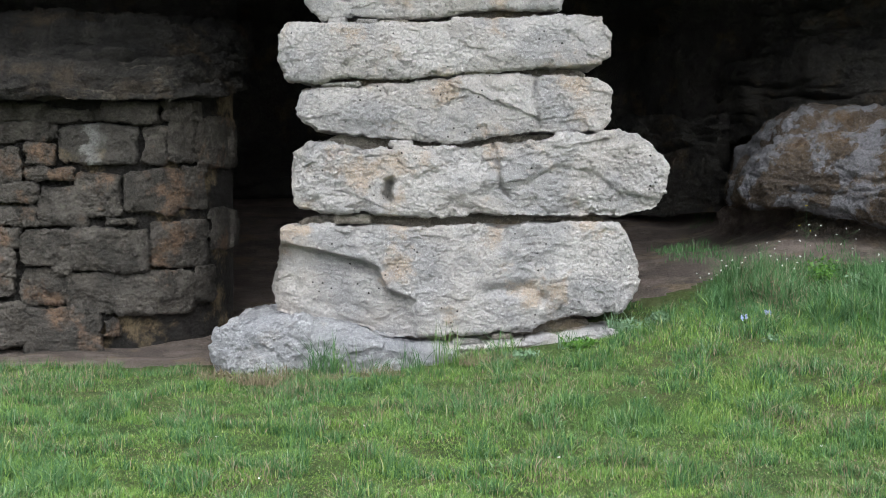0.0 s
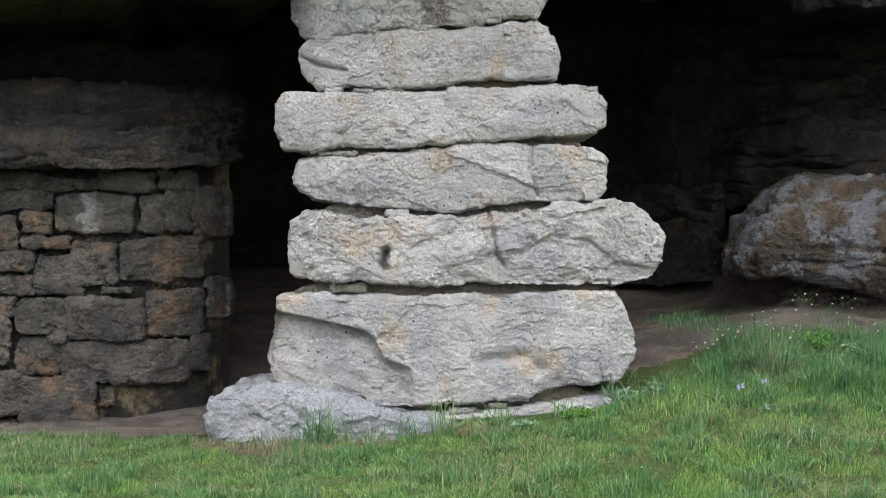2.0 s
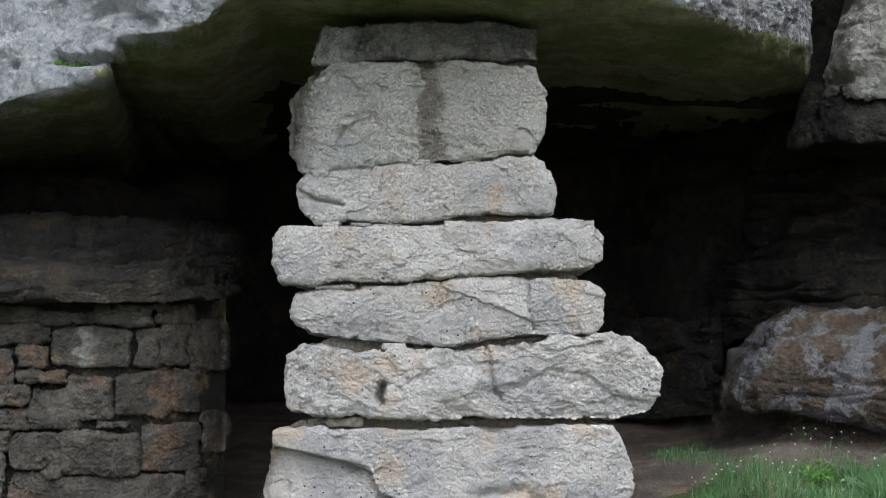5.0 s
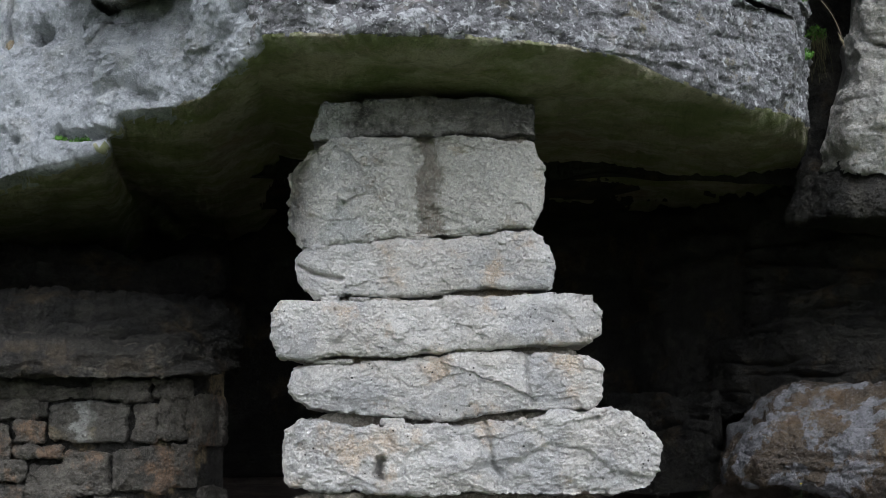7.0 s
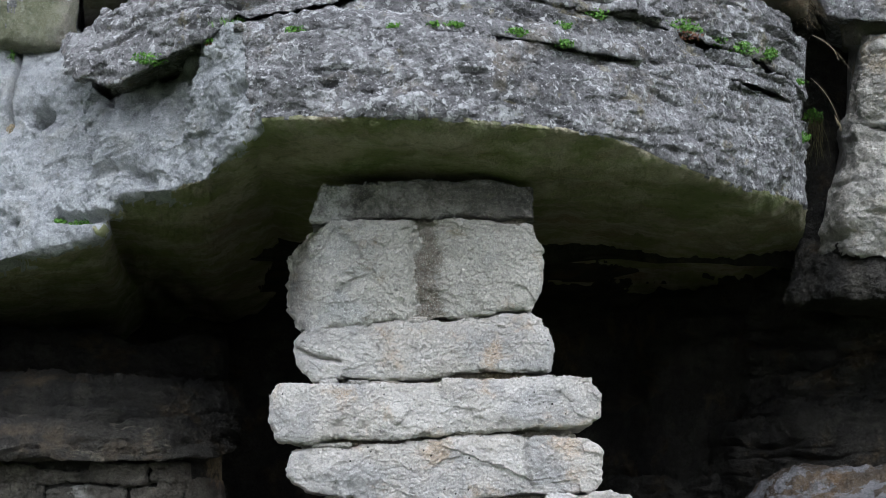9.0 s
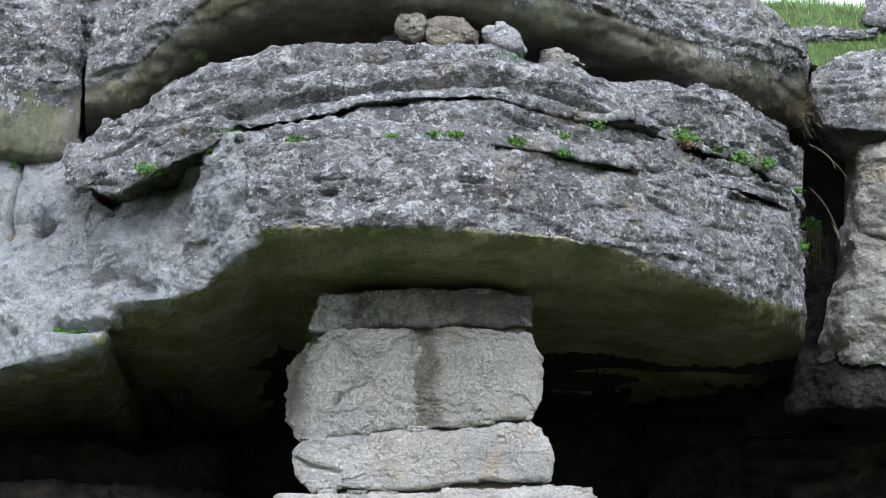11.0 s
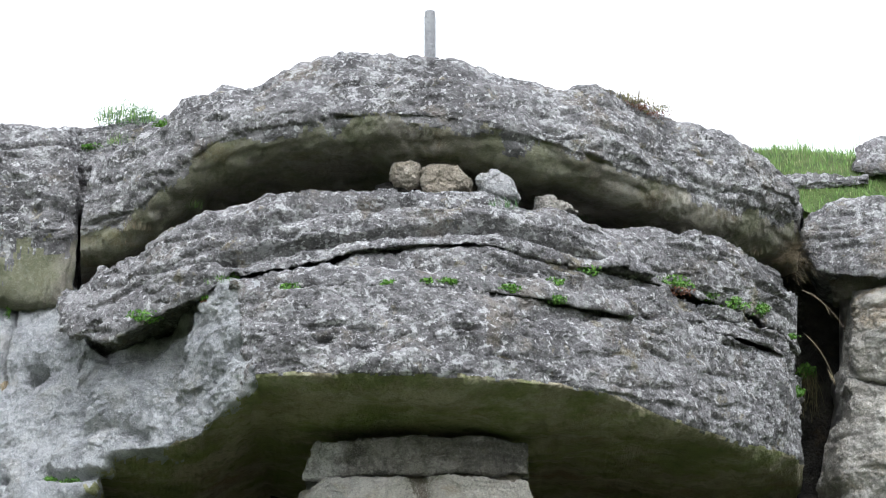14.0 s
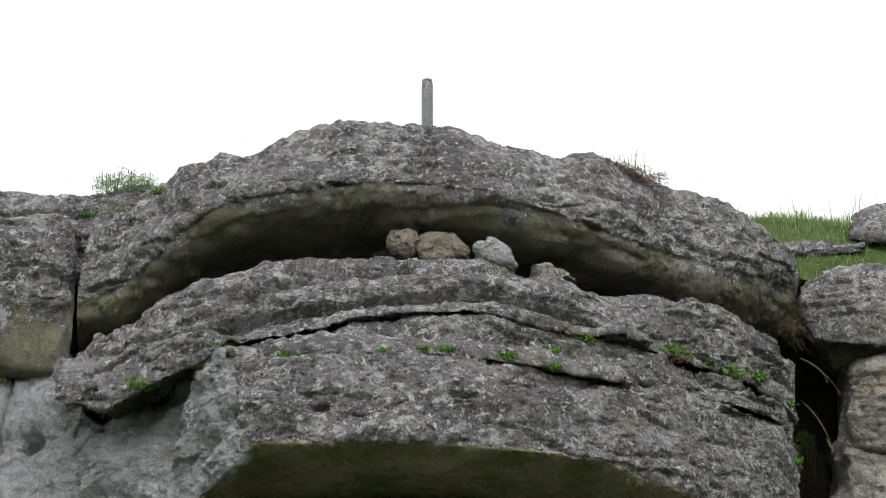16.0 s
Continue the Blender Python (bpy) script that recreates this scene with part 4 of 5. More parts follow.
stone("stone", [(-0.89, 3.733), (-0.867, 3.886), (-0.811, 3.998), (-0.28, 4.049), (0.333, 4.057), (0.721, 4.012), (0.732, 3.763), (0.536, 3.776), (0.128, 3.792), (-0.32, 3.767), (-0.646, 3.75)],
      12.06, 0.95, pillar, DARKTOP, 171, "dark block wedged under the roof")


def slab_piece(name, x0, x1, z0, z1, y, depth, mat, seed, label=""):
    w, h = x1 - x0, z1 - z0
    pts = [(x0, z0 + h * 0.4), (x0 + w * 0.06, z0), (x0 + w * 0.5, z0 + h * 0.05), (x1 - w * 0.06, z0), (x1, z0 + h * 0.5), (x1 - w * 0.05, z1), (x0 + w * 0.4, z1 - h * 0.06), (x0 + w * 0.08, z1)]
    return stone(name, pts[::-1], y, depth, pillar, mat, seed, label, na=56, nr=8, bulge=0.005, facet=0.006, lump=0.006, edge=0.012)


# mortar beds and thin packing stones between the blocks
for k, (x0, x1, z0, z1) in enumerate((
        (-1.086, 1.214, 1.099, 1.212), (-0.902, 1.171, 1.663, 1.792), (-1.021, 1.068, 2.113, 2.265), (-0.871, 0.745, 2.544, 2.666), (-0.907, 0.657, 2.985, 3.108), (-0.73, 0.702, 3.709, 3.818), (-0.988, 1.117, 0.256, 0.484))):
    slab_piece("mortar_bed", x0, x1, z0, z1, 12.16, 0.85, MORTAR, 500 + k, "crumbling buff lime mortar")
for k, (x0, x1, z0, z1) in enumerate((
        (-0.784, -0.496, 1.143, 1.223), (-0.391, -0.208, 1.687, 1.743), (-0.873, -0.574, 2.116, 2.156), (0.143, 0.343, 2.204, 2.244), (-0.816, -0.68, 2.568, 2.608), (-0.616, -0.455, 2.56, 2.6), (-0.463, -0.239, 2.552, 2.592),
        (-0.276, -0.034, 3.006, 3.047), (0.087, 0.329, 3.031, 3.071), (0.345, 0.486, 0.324, 0.364), (0.486, 0.646, 0.372, 0.42), (0.064, 0.265, 0.283, 0.332))):
    slab_piece("packing_stone", x0, x1, z0, z1, 12.03, 0.25, (MORTAR, STONE, BROWNGREY)[k % 3], 520 + k)


# wooden post
def post():
    a, b = np.array([(0.027, 13.3, 7.51)][0]), np.array([(0.028, 13.3, 8.012)][0])
    na, rows = 20, []
    for q in (-0.5, 0, 0.25, 0.5, 0.75, 0.9, 0.97, 1.0, 1.0):
        r = 0.049 * (1 if q < 0.95 else 0.9) * (0.0 if len(rows) == 8 else 1)
        ang = np.linspace(0, 2 * math.pi, na, endpoint=False)
        c = a + (b - a) * q
        rows.append(np.stack([c[0] + r * np.cos(ang), c[1] + r * np.sin(ang), np.full(na, c[2])], 1))
    P = np.stack(rows, 0)
    return tagged(new("wooden_post", mesh_of("wooden_post", P.reshape(-1, 3), grid_faces(len(rows), na, wrap_v=True), WOOD)), "round weathered grey wooden post on the cliff top", "post")


post()


# ---------------------------------------------------------------- grass
def blades(name, x, y, z, h, w, lean, mat, label, category="grass", kind="stuff", segs=2):
    """Curved tapering blades, one strip each."""
    n = len(x)
    ang, bend = np.random.uniform(0, 2 * math.pi, n), np.random.uniform(0.0, 1.0, n) * lean
    face = np.random.uniform(0, 2 * math.pi, n)
    base = np.stack([x, y, z], 1)
    side = np.stack([np.cos(face), np.sin(face), 0 * face], 1) * w[:, None] / 2
    out = np.stack([np.cos(ang), np.sin(ang), 0 * ang], 1)
    rows = []
    for k in range(segs):
        q = k / segs
        c = base + out * (bend * h * q * q)[:, None] + np.array((0, 0, 1)) * (h * q * (1 - 0.3 * bend * q))[:, None]
        rows += [c - side * (1 - 0.5 * q), c + side * (1 - 0.5 * q)]
    rows.append(base + out * (bend * h)[:, None] + np.array((0, 0, 1)) * (h * (1 - 0.3 * bend))[:, None])
    V = np.stack(rows, 1).reshape(-1, 3)
    m = 2 * segs + 1
    o = np.arange(n) * m
    faces = []
    for k in range(segs - 1):
        faces += np.stack([o + 2 * k, o + 2 * k + 1, o + 2 * k + 3, o + 2 * k + 2], 1).tolist()
    faces += np.stack([o + 2 * segs - 2, o + 2 * segs - 1, o + 2 * segs], 1).tolist()
    return tagged(new(name, mesh_of(name, V, faces, mat, smooth=False)), label, category, kind=kind)


def lawn():
    n = 430000
    y = np.random.uniform(7.2, 14.2, n)
    x = np.random.uniform(-1, 1, n) * (0.28 * y + 0.3)
    p = np.stack([x, y, 0 * x], 1)
    lim = 12.25 + 0.1 * fbm(p, 0.4, 2, 6) + 0.4 * step(1.0, 1.5, x) + 0.65 * step(1.5, 2.6, x)
    bald = fbm(p, 0.5, 3, 61) + 0.5 * fbm(p, 0.12, 2, 62)
    near = step(10.4, 11.9, y) * step(1.2, 0.4, x)
    keep = (y < lim) & (bald > -1.6 + 0.9 * near)
    x, y, p, bald = x[keep], y[keep], p[keep], bald[keep]
    tall = step(1.3, 2.2, x) * step(10.8, 12.3, y)
    thick = step(0.15, 0.5, fbm(p, 0.2, 2, 64))
    clump = np.clip(fbm(p, 0.3, 2, 63), -0.25, 1.0) + 1.3 * thick
    h = 0.045 * (0.6 + 0.9 * clump) * np.random.uniform(0.5, 1.5, len(x)) * (1 + 1.4 * tall)
    z = ground_z(x, y) + 0.025 * fbm(p, 0.6, 4, 3) - 0.008
    wide = np.random.uniform(0.003, 0.0075, len(x))
    sunny = fbm(p, 0.9, 3, 67) + 0.6 * fbm(p, 0.2, 2, 68) + np.random.uniform(-0.7, 0.7, len(x)) > 0.25
    kind = np.random.rand(len(x)) + 0.5 * np.clip(bald, -1, 1) * 0.35
    dry = kind < 0.09 + 0.12 * step(10.6, 11.9, y) * step(1.0, 0.2, x)
    blue = (~dry) & ((np.random.rand(len(x)) < 0.12 + 0.6 * thick) | (tall > np.random.rand(len(x))))
    for name, sel, mat, label in (("lawn", ~(dry | blue | sunny), GRASS, "short green spring grass of an uneven lawn"), ("lawn", sunny & ~(dry | blue), FRESHGRASS, "yellow-green patches of young grass in the lawn"), ("lawn", blue, TALLGRASS, "blue-green grass among the lawn, longer on the bank"),
                                  ("dry_grass", dry, STRAW, "straw-coloured dead blades in the lawn")):
        blades(name, x[sel], y[sel], z[sel], np.maximum(h[sel], 0.012), wide[sel], 1.35, mat, label)


lawn()


def leaves(name, c, size, n, leaf, mat, label, category, flat=0.5, group="", mat2=None):
    """A cushion of many small leaves round c; size: half-widths in x and z."""
    c = np.array(c)
    d = np.random.normal(size=(n, 3))
    d /= np.linalg.norm(d, axis=1, keepdims=True)
    r = np.random.rand(n) ** 0.4
    lump = 1 + 0.35 * fbm(d, 0.7, 2, int(abs(c[0]) * 1000) % 997)
    p = c + d * (r * lump)[:, None] * np.array((size[0], size[0] * 0.6, size[1]))
    a = np.random.normal(size=(n, 3))
    a /= np.linalg.norm(a, axis=1, keepdims=True)
    u = np.cross(a, np.random.normal(size=(n, 3)))
    u /= np.linalg.norm(u, axis=1, keepdims=True)
    s = (leaf * np.random.uniform(0.6, 1.3, n))[:, None]
    V = np.stack([p - a * s, p + u * s * flat, p + a * s, p - u * s * flat], 1).reshape(-1, 3)
    o = np.arange(n) * 4
    me = mesh_of(name, V, np.stack([o, o + 1, o + 2, o + 3], 1), [mat, mat2] if mat2 else mat, smooth=False)
    if mat2:
        me.polygons.foreach_set("material_index", (p[:, 2] < c[2] - size[1] * 0.25).astype(np.int32))
    return tagged(new(name, me), label, category, group=group)


def tuft(name, base, n, h, spread, lean, mat, label, group="", width=0.004, droop=0.0):
    a = np.random.uniform(0, 2 * math.pi, n)
    r = spread * np.sqrt(np.random.rand(n))
    x, y = base[0] + r * np.cos(a), base[1] + 0.6 * r * np.sin(a)
    ob = blades(name, x, y, np.full(n, base[2] - 0.01), h * np.random.uniform(0.45, 1.1, n), np.full(n, width), lean, mat, label, "grass", kind="", segs=4)
    return tagged(ob, group=group)


def strand(pts, r, mesh):
    """Adds a thin bent stem through pts to a list of (verts, faces)."""
    pts = np.array(pts, float)
    t = np.linspace(0, 1, 9)
    k = np.linspace(0, 1, len(pts))
    c = np.stack([np.interp(t, k, pts[:, j]) for j in range(3)], 1)
    if len(pts) == 3:
        c = (1 - t[:, None]) ** 2 * pts[0] + 2 * t[:, None] * (1 - t[:, None]) * pts[1] + t[:, None] ** 2 * pts[2]
    o = sum(len(v) for v, f in mesh)
    w = r * (1 - 0.6 * t)[:, None]
    ring = [c + w * np.array(d) for d in ((1, 0, 0), (-0.5, 0.6, 0.6), (-0.5, -0.6, -0.6))]
    V = np.stack(ring, 1).reshape(-1, 3)
    F = [[o + i * 3 + j, o + i * 3 + (j + 1) % 3, o + i * 3 + 3 + (j + 1) % 3, o + i * 3 + 3 + j] for i in range(8) for j in range(3)]
    mesh.append((V, F))
    return c


def stems(name, lines, r, mat, label, category="grass"):
    mesh = []
    for l in lines:
        strand(l, r, mesh)
    return tagged(new(name, mesh_of(name, np.concatenate([v for v, f in mesh]), [q for v, f in mesh for q in f], mat)), label, category)


# plants in the seams of the cliff
for (x, y, z), w in zip([(0.156, 11.5, 5.045), (-0.004, 11.5, 5.049), (0.576, 11.5, 4.994), (0.905, 11.6, 5.065), (0.922, 11.6, 4.935), (1.149, 11.8, 5.21), (2.395, 12.8, 5.254), (2.632, 13, 5.25), (-1.44, 11.8, 5.171), (-2.12, 12.3, 5.013), (-2.836, 12.6, 3.831), (-2.612, 12.5, 3.804), (2.965, 13.4, 5.136), (-0.954, 11.4, 4.975), (-0.281, 11.4, 5.003), (2.185, 12.6, 5.252), (-2.879, 13.6, 6.884), (-2.193, 13.2, 6.925), (3.05, 13.7, 4.74)],
                        (0.05, 0.04, 0.06, 0.06, 0.05, 0.08, 0.1, 0.08, 0.06, 0.08, 0.06, 0.07, 0.05, 0.05, 0.04, 0.07, 0.07, 0.08, 0.07)):
    leaves("cushion_plant", settle((x, y, z)), (w * 1.4, w * 0.6), int(3600 * w), 0.014, CUSHION, "small bright green cushion plant in a rock seam", "plant", group="plants in the rock seams")
for (x, y, z), w in zip([(1.871, 12.3, 5.246), (-1.612, 11.9, 5.034), (2.656, 13, 5.274), (1.898, 12.3, 5.166)], (0.13, 0.05, 0.06, 0.08)):
    leaves("cushion_plant", settle((x, y, z)), (w * 1.2, w * 0.6), int(4200 * w), 0.014, CUSHION, "bright green cushion plant with withered red-brown base", "plant", group="plants in the rock seams", mat2=REDDRY)
# tufts on ledges and edges
bush = Vector([(-2.623, 13.85, 7.219)][0])
for dx, s in ((-0.17, 0.09), (0.0, 0.13), (0.15, 0.09)):
    leaves("green_bush", (bush.x + dx, bush.y, bush.z + s * 0.6), (0.13, s), 420, 0.016, WEED, "soft grey-green herb tuft on the cliff top", "plant", flat=0.25)
tuft("grass_tuft", (bush.x, bush.y, bush.z), 160, 0.2, 0.28, 0.5, GRASS, "green grass on the cliff top", width=0.005)
heath = settle([(1.739, 13.3, 7.12)][0])
for dx, dz, s in ((-0.22, 0.06, 0.07), (-0.08, 0.03, 0.07), (0.08, 0.0, 0.07), (0.22, -0.06, 0.06)):
    leaves("heath_shrub", (heath.x + dx, heath.y, heath.z + dz + 0.03), (0.12, s), 420, 0.014, HEATH, "low brown heath cushion on the cap rock", "shrub", flat=0.25, mat2=REDDRY)
tuft("grass_tuft", (heath.x - 0.1, heath.y, heath.z + 0.03), 90, 0.22, 0.25, 0.5, HEATH, "thin dry grass in the brown heath", width=0.004)
for (x, y, z), n, h, mat, label in zip([(0.577, 12.2, 5.846), (-1.888, 12.6, 5.988), (-2.274, 12.7, 5.845), (-2.36, 12.6, 5.672), (-1.513, 11.9, 5.163), (2.63, 13.2, 5.786), (2.945, 13.5, 5.807), (-2.658, 13.7, 6.949), (1.251, 12.5, 5.866)],
                                       (70, 50, 60, 50, 30, 60, 90, 60, 30), (0.09, 0.1, 0.16, 0.14, 0.07, 0.16, 0.2, 0.14, 0.07), (TALLGRASS, GRASS, STRAW, STRAW, GRASS, STRAW, STRAW, GRASS, GRASS),
                                       ("green grass tuft on the ledge",) * 2 + ("dry straw-coloured grass on the ledge",) * 2 + ("green grass tuft on the ledge",) + ("dry straw-coloured grass on the ledge",) * 2 + ("green grass tuft on the ledge",) * 2):
    tuft("grass_tuft", settle((x, y, z)), n, h, 0.12, 1.3, mat, label, width=0.004)


def dry_fan():
    root, rng, lines = np.array(settle([(2.97, 13.6, 5.888)][0])), np.random.RandomState(5), []
    for k in range(120):
        end = root + np.array((rng.uniform(-0.1, 0.6), rng.uniform(-0.5, 0.1), rng.uniform(-0.35, 0.1)))
        start = root + np.array((rng.uniform(-0.15, 0.12), rng.uniform(-0.1, 0.1), rng.uniform(-0.06, 0.06)))
        lines.append((start, (start + end) / 2 + np.array((0, -0.08, rng.uniform(0.02, 0.14))), end))
    stems("dry_grass_fan", lines, 0.0019, STRAW, "fan of dry bent grass stems over the crack")
    a, b = [np.array(q) for q in [(3.074, 13.4, 5.17), (3.245, 13.2, 4.741)]]
    tips = [(a, (a + b) / 2 + np.array((0.05, 0, 0.05)), b)]
    for k in range(7):
        q = b + (a - b) * 0.03 * k
        tips.append((q, q + np.array((0.01, 0, -0.02)), q + np.array((0.012, 0, -0.06))))
    stems("oat_grass", tips, 0.003, STRAW, "long drooping oat stem hanging over the crack")
    a, b = [np.array(q) for q in [(3.096, 13.4, 5.531), (3.355, 13.2, 5.163)]]
    stems("oat_grass", [(a, (a + b) / 2 + np.array((0.05, 0, 0.06)), b), (a, (a + b) / 2 + np.array((0.02, 0, 0.1)), b + np.array((-0.1, 0, 0.1)))], 0.0028, STRAW, "long drooping oat stem hanging over the crack")
    top = np.array(settle([(3.188, 14, 4.957)][0]))
    stems("hanging_grass_tuft", [(top + np.array((rng.uniform(-0.08, 0.1), rng.uniform(-0.1, 0.1), rng.uniform(-0.1, 0.1))), top + np.array((rng.uniform(-0.1, 0.15), -0.15, 0.05)),
                                  top + np.array((rng.uniform(-0.1, 0.15), -0.15, rng.uniform(-0.5, -0.1)))) for k in range(60)], 0.0022, HEATH, "dead grass hanging in the crack")
    leaves("fern_tuft", top + np.array((0, -0.1, 0.02)), (0.1, 0.08), 260, 0.016, CUSHION, "green tuft growing in the crack", "plant")
    left = np.array(settle([(-3.392, 13.3, 4.708)][0]))
    stems("hanging_grass_tuft", [(left + np.array((rng.uniform(-0.04, 0.04), 0, 0.05)), left + np.array((rng.uniform(-0.06, 0.06), -0.06, 0.0)), left + np.array((rng.uniform(-0.05, 0.05), -0.05, rng.uniform(-0.3, -0.1)))) for k in range(40)],
          0.0022, STRAW, "dry grass hanging from a crack in the pale rock")
    for (x, y, z) in [(-3.463, 13.5, 5.353), (-3.45, 13.5, 5.425)]:
        leaves("cushion_plant", settle((x, y, z)), (0.03, 0.05), 70, 0.011, CUSHION, "small bright green cushion plant in a rock seam", "plant", group="plants in the rock seams")


dry_fan()


def hilltop_grass():
    n = 15000
    x, y = np.random.uniform(2.4, 6.5, n), np.random.uniform(14.95, 18.5, n)
    p = np.stack([x, y, 0 * x], 1)
    z = 6.68 + 1.5 * step(14.7, 17.3, y) + 0.07 * fbm(p, 0.8, 3, 88) - 0.06 * np.clip(3.6 - x, 0, 2)
    h = 0.06 * (1 + 1.2 * np.clip(fbm(p, 0.4, 2, 66), 0, 1)) * np.random.uniform(0.5, 1.6, n) * (1 + 1.6 * (np.random.rand(n) < 0.06))
    blades("hill_grass", x, y, z, h, np.random.uniform(0.004, 0.008, n), 0.9, GRASS, "fresh green grass on the slope above the cliff")
    # a thin fringe of stalks along the cliff edge
    for (x, y, z), h in zip([(-3.127, 13.9, 7.3), (-2.68, 13.9, 7.327), (-1.595, 13.3, 7.338), (-0.68, 13.2, 7.529), (-0.295, 13.2, 7.539), (1.438, 13.3, 7.309), (2.385, 13.7, 7.185)], (0.42, 0.42, 0.14, 0.14, 0.12, 0.16, 0.1)):
        q = np.array(settle((x, y, z)))
        top = q + np.array((0.03, 0, h))
        lines = [(q, q + np.array((0.0, 0, h * 0.5)), top)]
        for k in range(5):
            s = q + (top - q) * (0.5 + 0.1 * k)
            lines.append((s, s + np.array((0.012, 0, 0.006)), s + np.array((0.014 * (-1) ** k, 0, 0.018))))
        stems("grass_stalk", lines, 0.0014, STRAW, "single thin dry stalk on the skyline")


hilltop_grass()


# loose stones in the hollow under the cap rock
def loose(name, outline, y, depth, mat, seed, label):
    ob = stone(name, outline, y, depth, None, mat, seed, "", na=110, nr=22, bulge=0.05, facet=0.09, lump=0.02, edge=0.04)
    return tagged(ob, label, "rock", group="loose stones in the hollow")


loose("rock", [(-0.431, 6.078), (-0.392, 6.171), (-0.246, 6.195), (-0.113, 6.138), (-0.003, 6.073), (-0.179, 6.026), (-0.356, 6.026)], 12.55, 0.3, CAVESHADE, 601, "flat brown stone lying in the rock hollow")
loose("rock", [(-0.263, 6.2), (-0.25, 6.298), (-0.17, 6.317), (-0.082, 6.289), (-0.042, 6.223), (-0.069, 6.129), (-0.144, 6.092), (-0.232, 6.148)], 12.45, 0.22, MORTAR, 602, "small yellowish rounded stone in the rock hollow")
loose("rock", [(-0.047, 6.088), (-0.02, 6.242), (0.064, 6.279), (0.24, 6.279), (0.305, 6.213), (0.375, 6.148), (0.356, 6.036), (0.216, 6.009), (0.019, 6)], 12.4, 0.35, MORTAR, 603, "large buff rounded stone in the rock hollow")
loose("rock", [(0.366, 6.079), (0.379, 6.134), (0.54, 6.157), (0.627, 6.102), (0.699, 6.019), (0.715, 5.927), (0.58, 5.891), (0.438, 5.964)], 12.22, 0.3, GREY, 604, "angular white-grey stone on the ledge")
loose("rock", [(0.825, 5.93), (0.835, 5.999), (0.957, 6.022), (1.087, 5.953), (1.171, 5.852), (1.04, 5.806), (0.866, 5.834)], 12.35, 0.25, BROWNGREY, 605, "angular grey-brown stone on the ledge")


# weeds round the pillar and on the bank
def at_ground(x, y):
    return (x, y, float(ground_z(x, y)))


for (x, y), n, h, mat in zip(((-0.83, 11.62), (-0.7, 11.66), (-0.2, 11.66), (0.02, 11.68), (0.38, 11.7), (0.45, 11.66), (-1.1, 11.6), (-0.45, 11.6), (0.2, 11.6), (1.25, 11.95), (-1.55, 11.9), (0.9, 11.7)),
                             (90, 50, 40, 45, 30, 40, 30, 60, 50, 60, 30, 50), (0.36, 0.28, 0.22, 0.34, 0.26, 0.2, 0.18, 0.17, 0.16, 0.18, 0.16, 0.16),
                             (TALLGRASS, GRASS, TALLGRASS, GRASS, TALLGRASS, GRASS, STRAW, TALLGRASS, GRASS, WEED, STRAW, WEED)):
    tuft("grass_tuft", at_ground(x, y), n, h, 0.11, 0.8, mat, "long grass tuft at the foot of the pillar", group="tufts round the pillar", width=0.006)
for k, (x, y, w) in enumerate(((-1.35, 11.62, 0.16), (-1.1, 11.55, 0.2), (-0.42, 11.58, 0.16), (0.3, 11.62, 0.2), (-1.58, 11.7, 0.1), (-0.75, 11.5, 0.15))):
    x0, y0, z0 = at_ground(x, y)
    tuft("dry_grass_patch", (x0, y0 - 0.08, z0), 280, 0.12, w, 1.6, STRAW, "flattened dry straw against the foundation rock", width=0.003)
for x, y, w, h, mat in ((0.95, 11.62, 0.12, 0.05, CUSHION), (1.3, 12.0, 0.14, 0.06, WEED), (-0.6, 11.35, 0.1, 0.03, WEED), (0.55, 11.6, 0.12, 0.04, WEED), (2.2, 11.2, 0.07, 0.03, WEED), (2.9, 11.6, 0.08, 0.05, CUSHION), (1.55, 12.1, 0.12, 0.06, WEED), (-1.52, 11.62, 0.07, 0.05, HEATH),
                        (2.9, 12.9, 0.15, 0.12, CUSHION), (3.1, 12.6, 0.12, 0.1, WEED)):
    x0, y0, z0 = at_ground(x, y)
    leaves("weed", (x0, y0, z0 + h * 0.5), (w, h), int(1900 * w), 0.018, mat, "low leafy weed in the grass", "plant", flat=0.4, group="weeds in the grass")


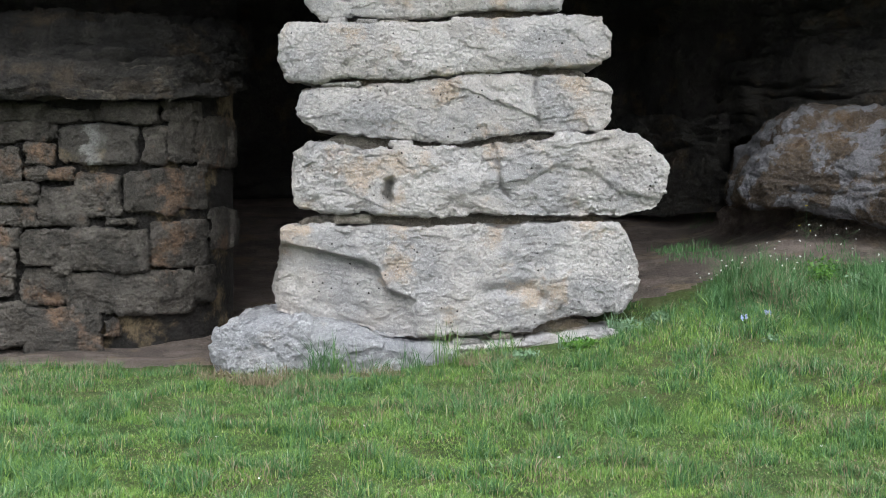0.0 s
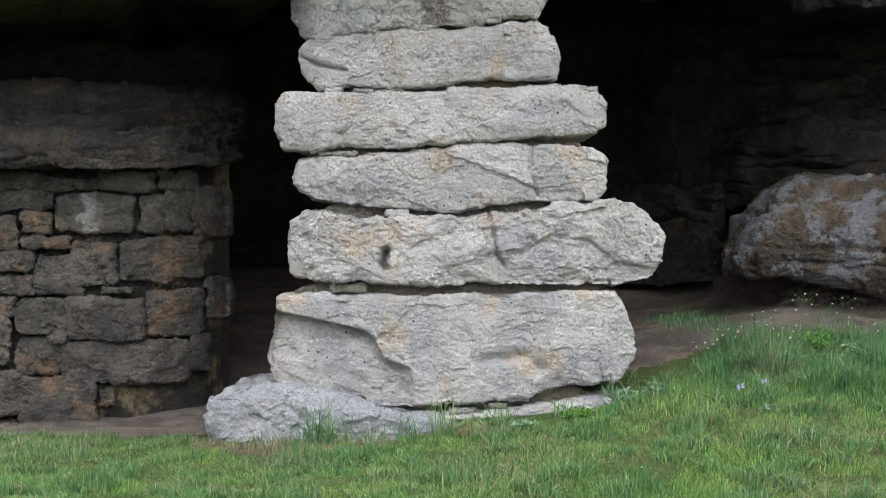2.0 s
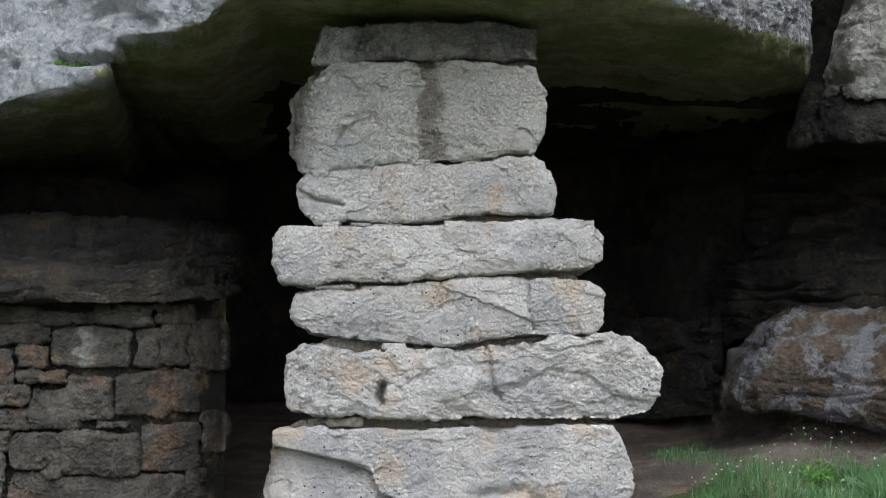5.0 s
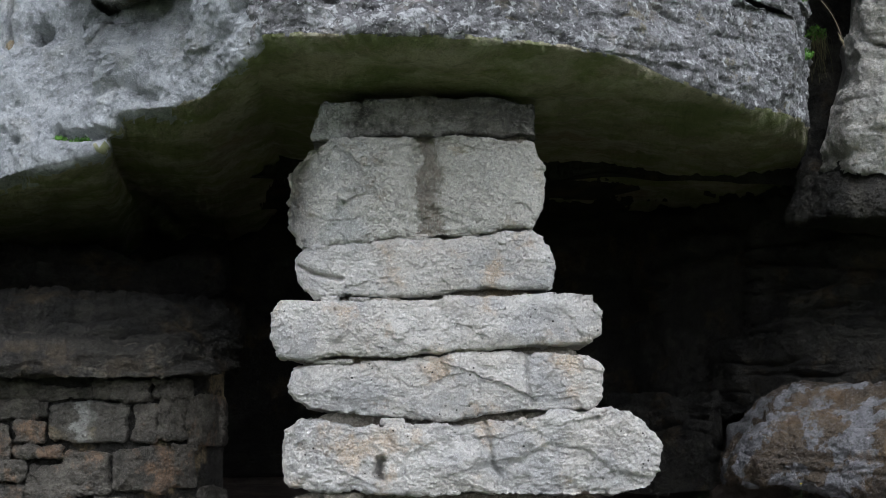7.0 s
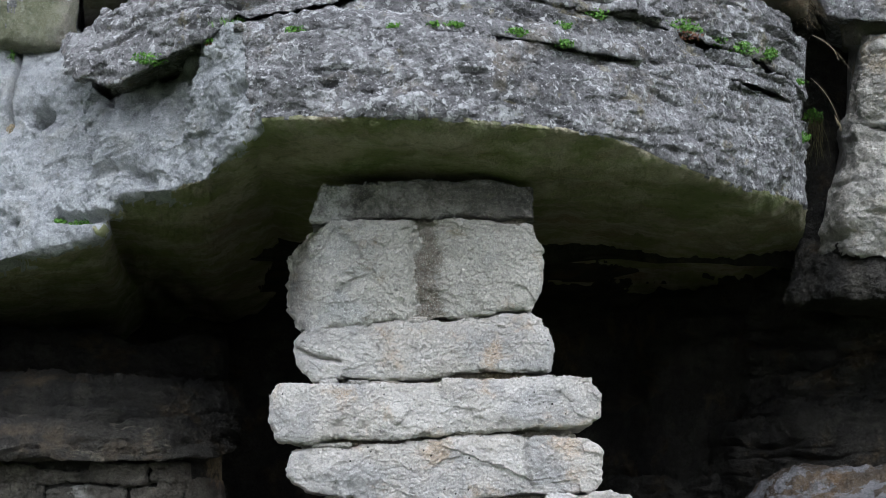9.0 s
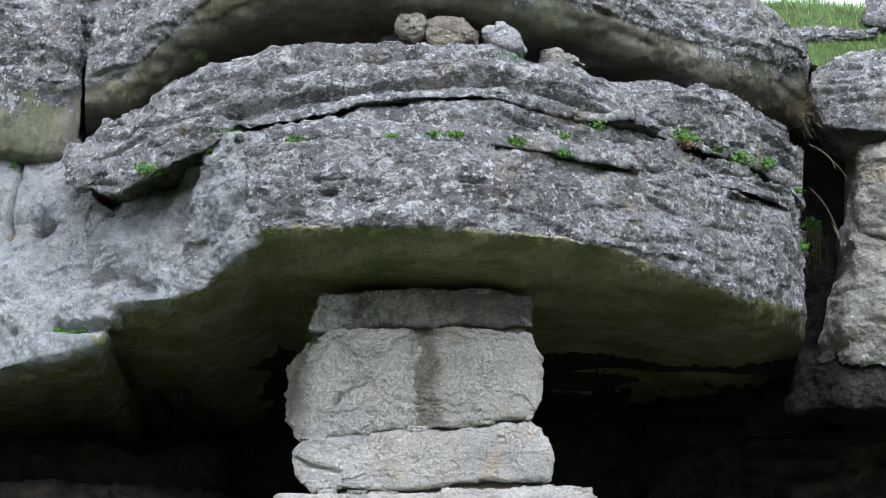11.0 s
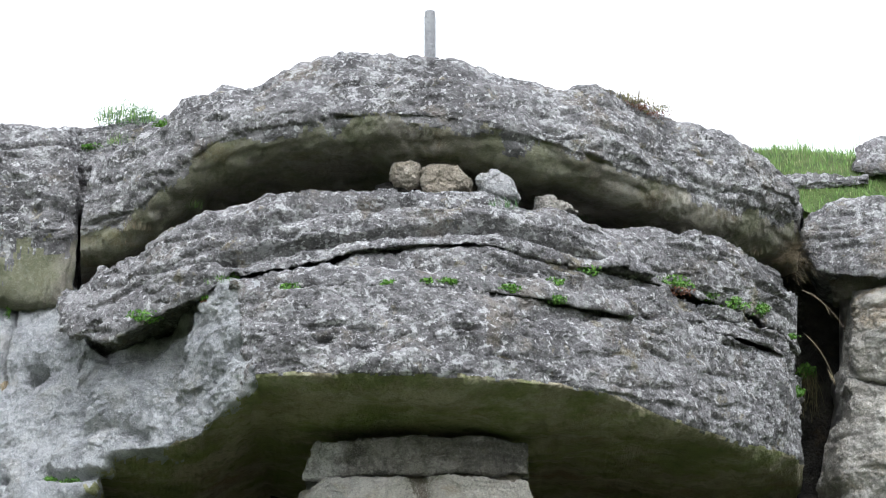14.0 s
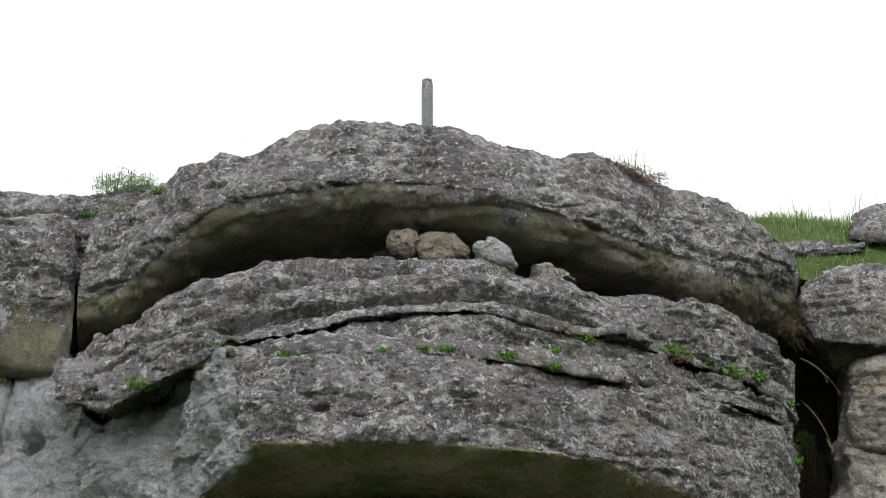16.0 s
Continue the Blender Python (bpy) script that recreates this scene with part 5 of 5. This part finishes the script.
def flower_stalk(x, y, h, lean, petals, label, n=5):
    """A thin branched stem with small flower heads."""
    base = np.array(at_ground(x, y))
    top = base + np.array((lean, 0, h))
    lines, heads = [(base, base + np.array((lean * 0.2, 0, h * 0.6)), top)], [top]
    for k in range(n):
        s = base + (top - base) * (0.5 + 0.09 * k)
        e = s + np.array(((-1) ** k * (0.04 + 0.015 * k), 0.02 * (-1) ** k, 0.05))
        lines.append((s, (s + e) / 2 + np.array((0, 0, -0.01)), e))
        heads.append(e)
    ob = tagged(new("wild_flower"), label, "flower", group="flowers on the bank")
    mesh = []
    for l in lines:
        strand(l, 0.0018, mesh)
    part("stem", mesh_of("stem", np.concatenate([v for v, f in mesh]), [q for v, f in mesh for q in f], TALLGRASS), ob)
    for e in heads:
        p = leaves("flower_head", e, (0.008, 0.006), 10, 0.0045, petals, "", "", flat=0.7)
        p.parent = ob
    return ob


for x, y, h, lean in ((2.45, 12.9, 0.3, 0.02), (2.75, 12.95, 0.42, 0.05), (3.1, 12.9, 0.4, -0.03), (2.2, 12.75, 0.22, -0.02), (1.95, 12.6, 0.18, 0.03), (3.3, 12.6, 0.3, 0.03), (2.6, 12.6, 0.25, -0.04)):
    flower_stalk(x, y, h, lean, WHITEFLOWER, "thin stalk with tiny white flowers on the bank")
flower_stalk(2.85, 13.3, 0.5, 0.0, YELLOWFLOWER, "leafy stem with a small yellow flower", n=2)
for (x, y) in ((2.06, 11.55), (2.24, 11.65)):
    x0, y0, z0 = at_ground(x, y)
    for dx in (-0.012, 0.014):
        leaves("blue_flower", (x0 + dx, y0, z0 + 0.09), (0.012, 0.02), 40, 0.006, BLUEFLOWER, "pale blue flower cluster in the lawn", "flower", flat=0.7, group="flowers in the lawn")
for (x, y) in ((-1.25, 9.3), (-0.45, 9.6), (0.6, 8.7), (2.0, 8.9), (-0.9, 8.2), (1.2, 10.0)):
    x0, y0, z0 = at_ground(x, y)
    leaves("daisy", (x0, y0, z0 + 0.04), (0.006, 0.004), 10, 0.004, WHITEFLOWER, "tiny white daisy in the lawn", "flower", flat=0.8, group="flowers in the lawn")


def shelter_grass():
    n = 5000
    x, y = np.random.uniform(1.5, 3.4, n), np.random.uniform(13.3, 17.0, n)
    p = np.stack([x, y, 0 * x], 1)
    keep = fbm(p, 0.7, 3, 71) + 0.35 * step(14.6, 13.6, y) - 0.5 * step(2.3, 1.6, x) > 0.1
    x, y, p = x[keep], y[keep], p[keep]
    blades("shelter_grass", x, y, ground_z(x, y) + 0.025 * fbm(p, 0.6, 4, 3) - 0.01, np.random.uniform(0.03, 0.1, len(x)), np.full(len(x), 0.006), 1.0, TALLGRASS, "thin grass on the earth floor of the shelter")


shelter_grass()
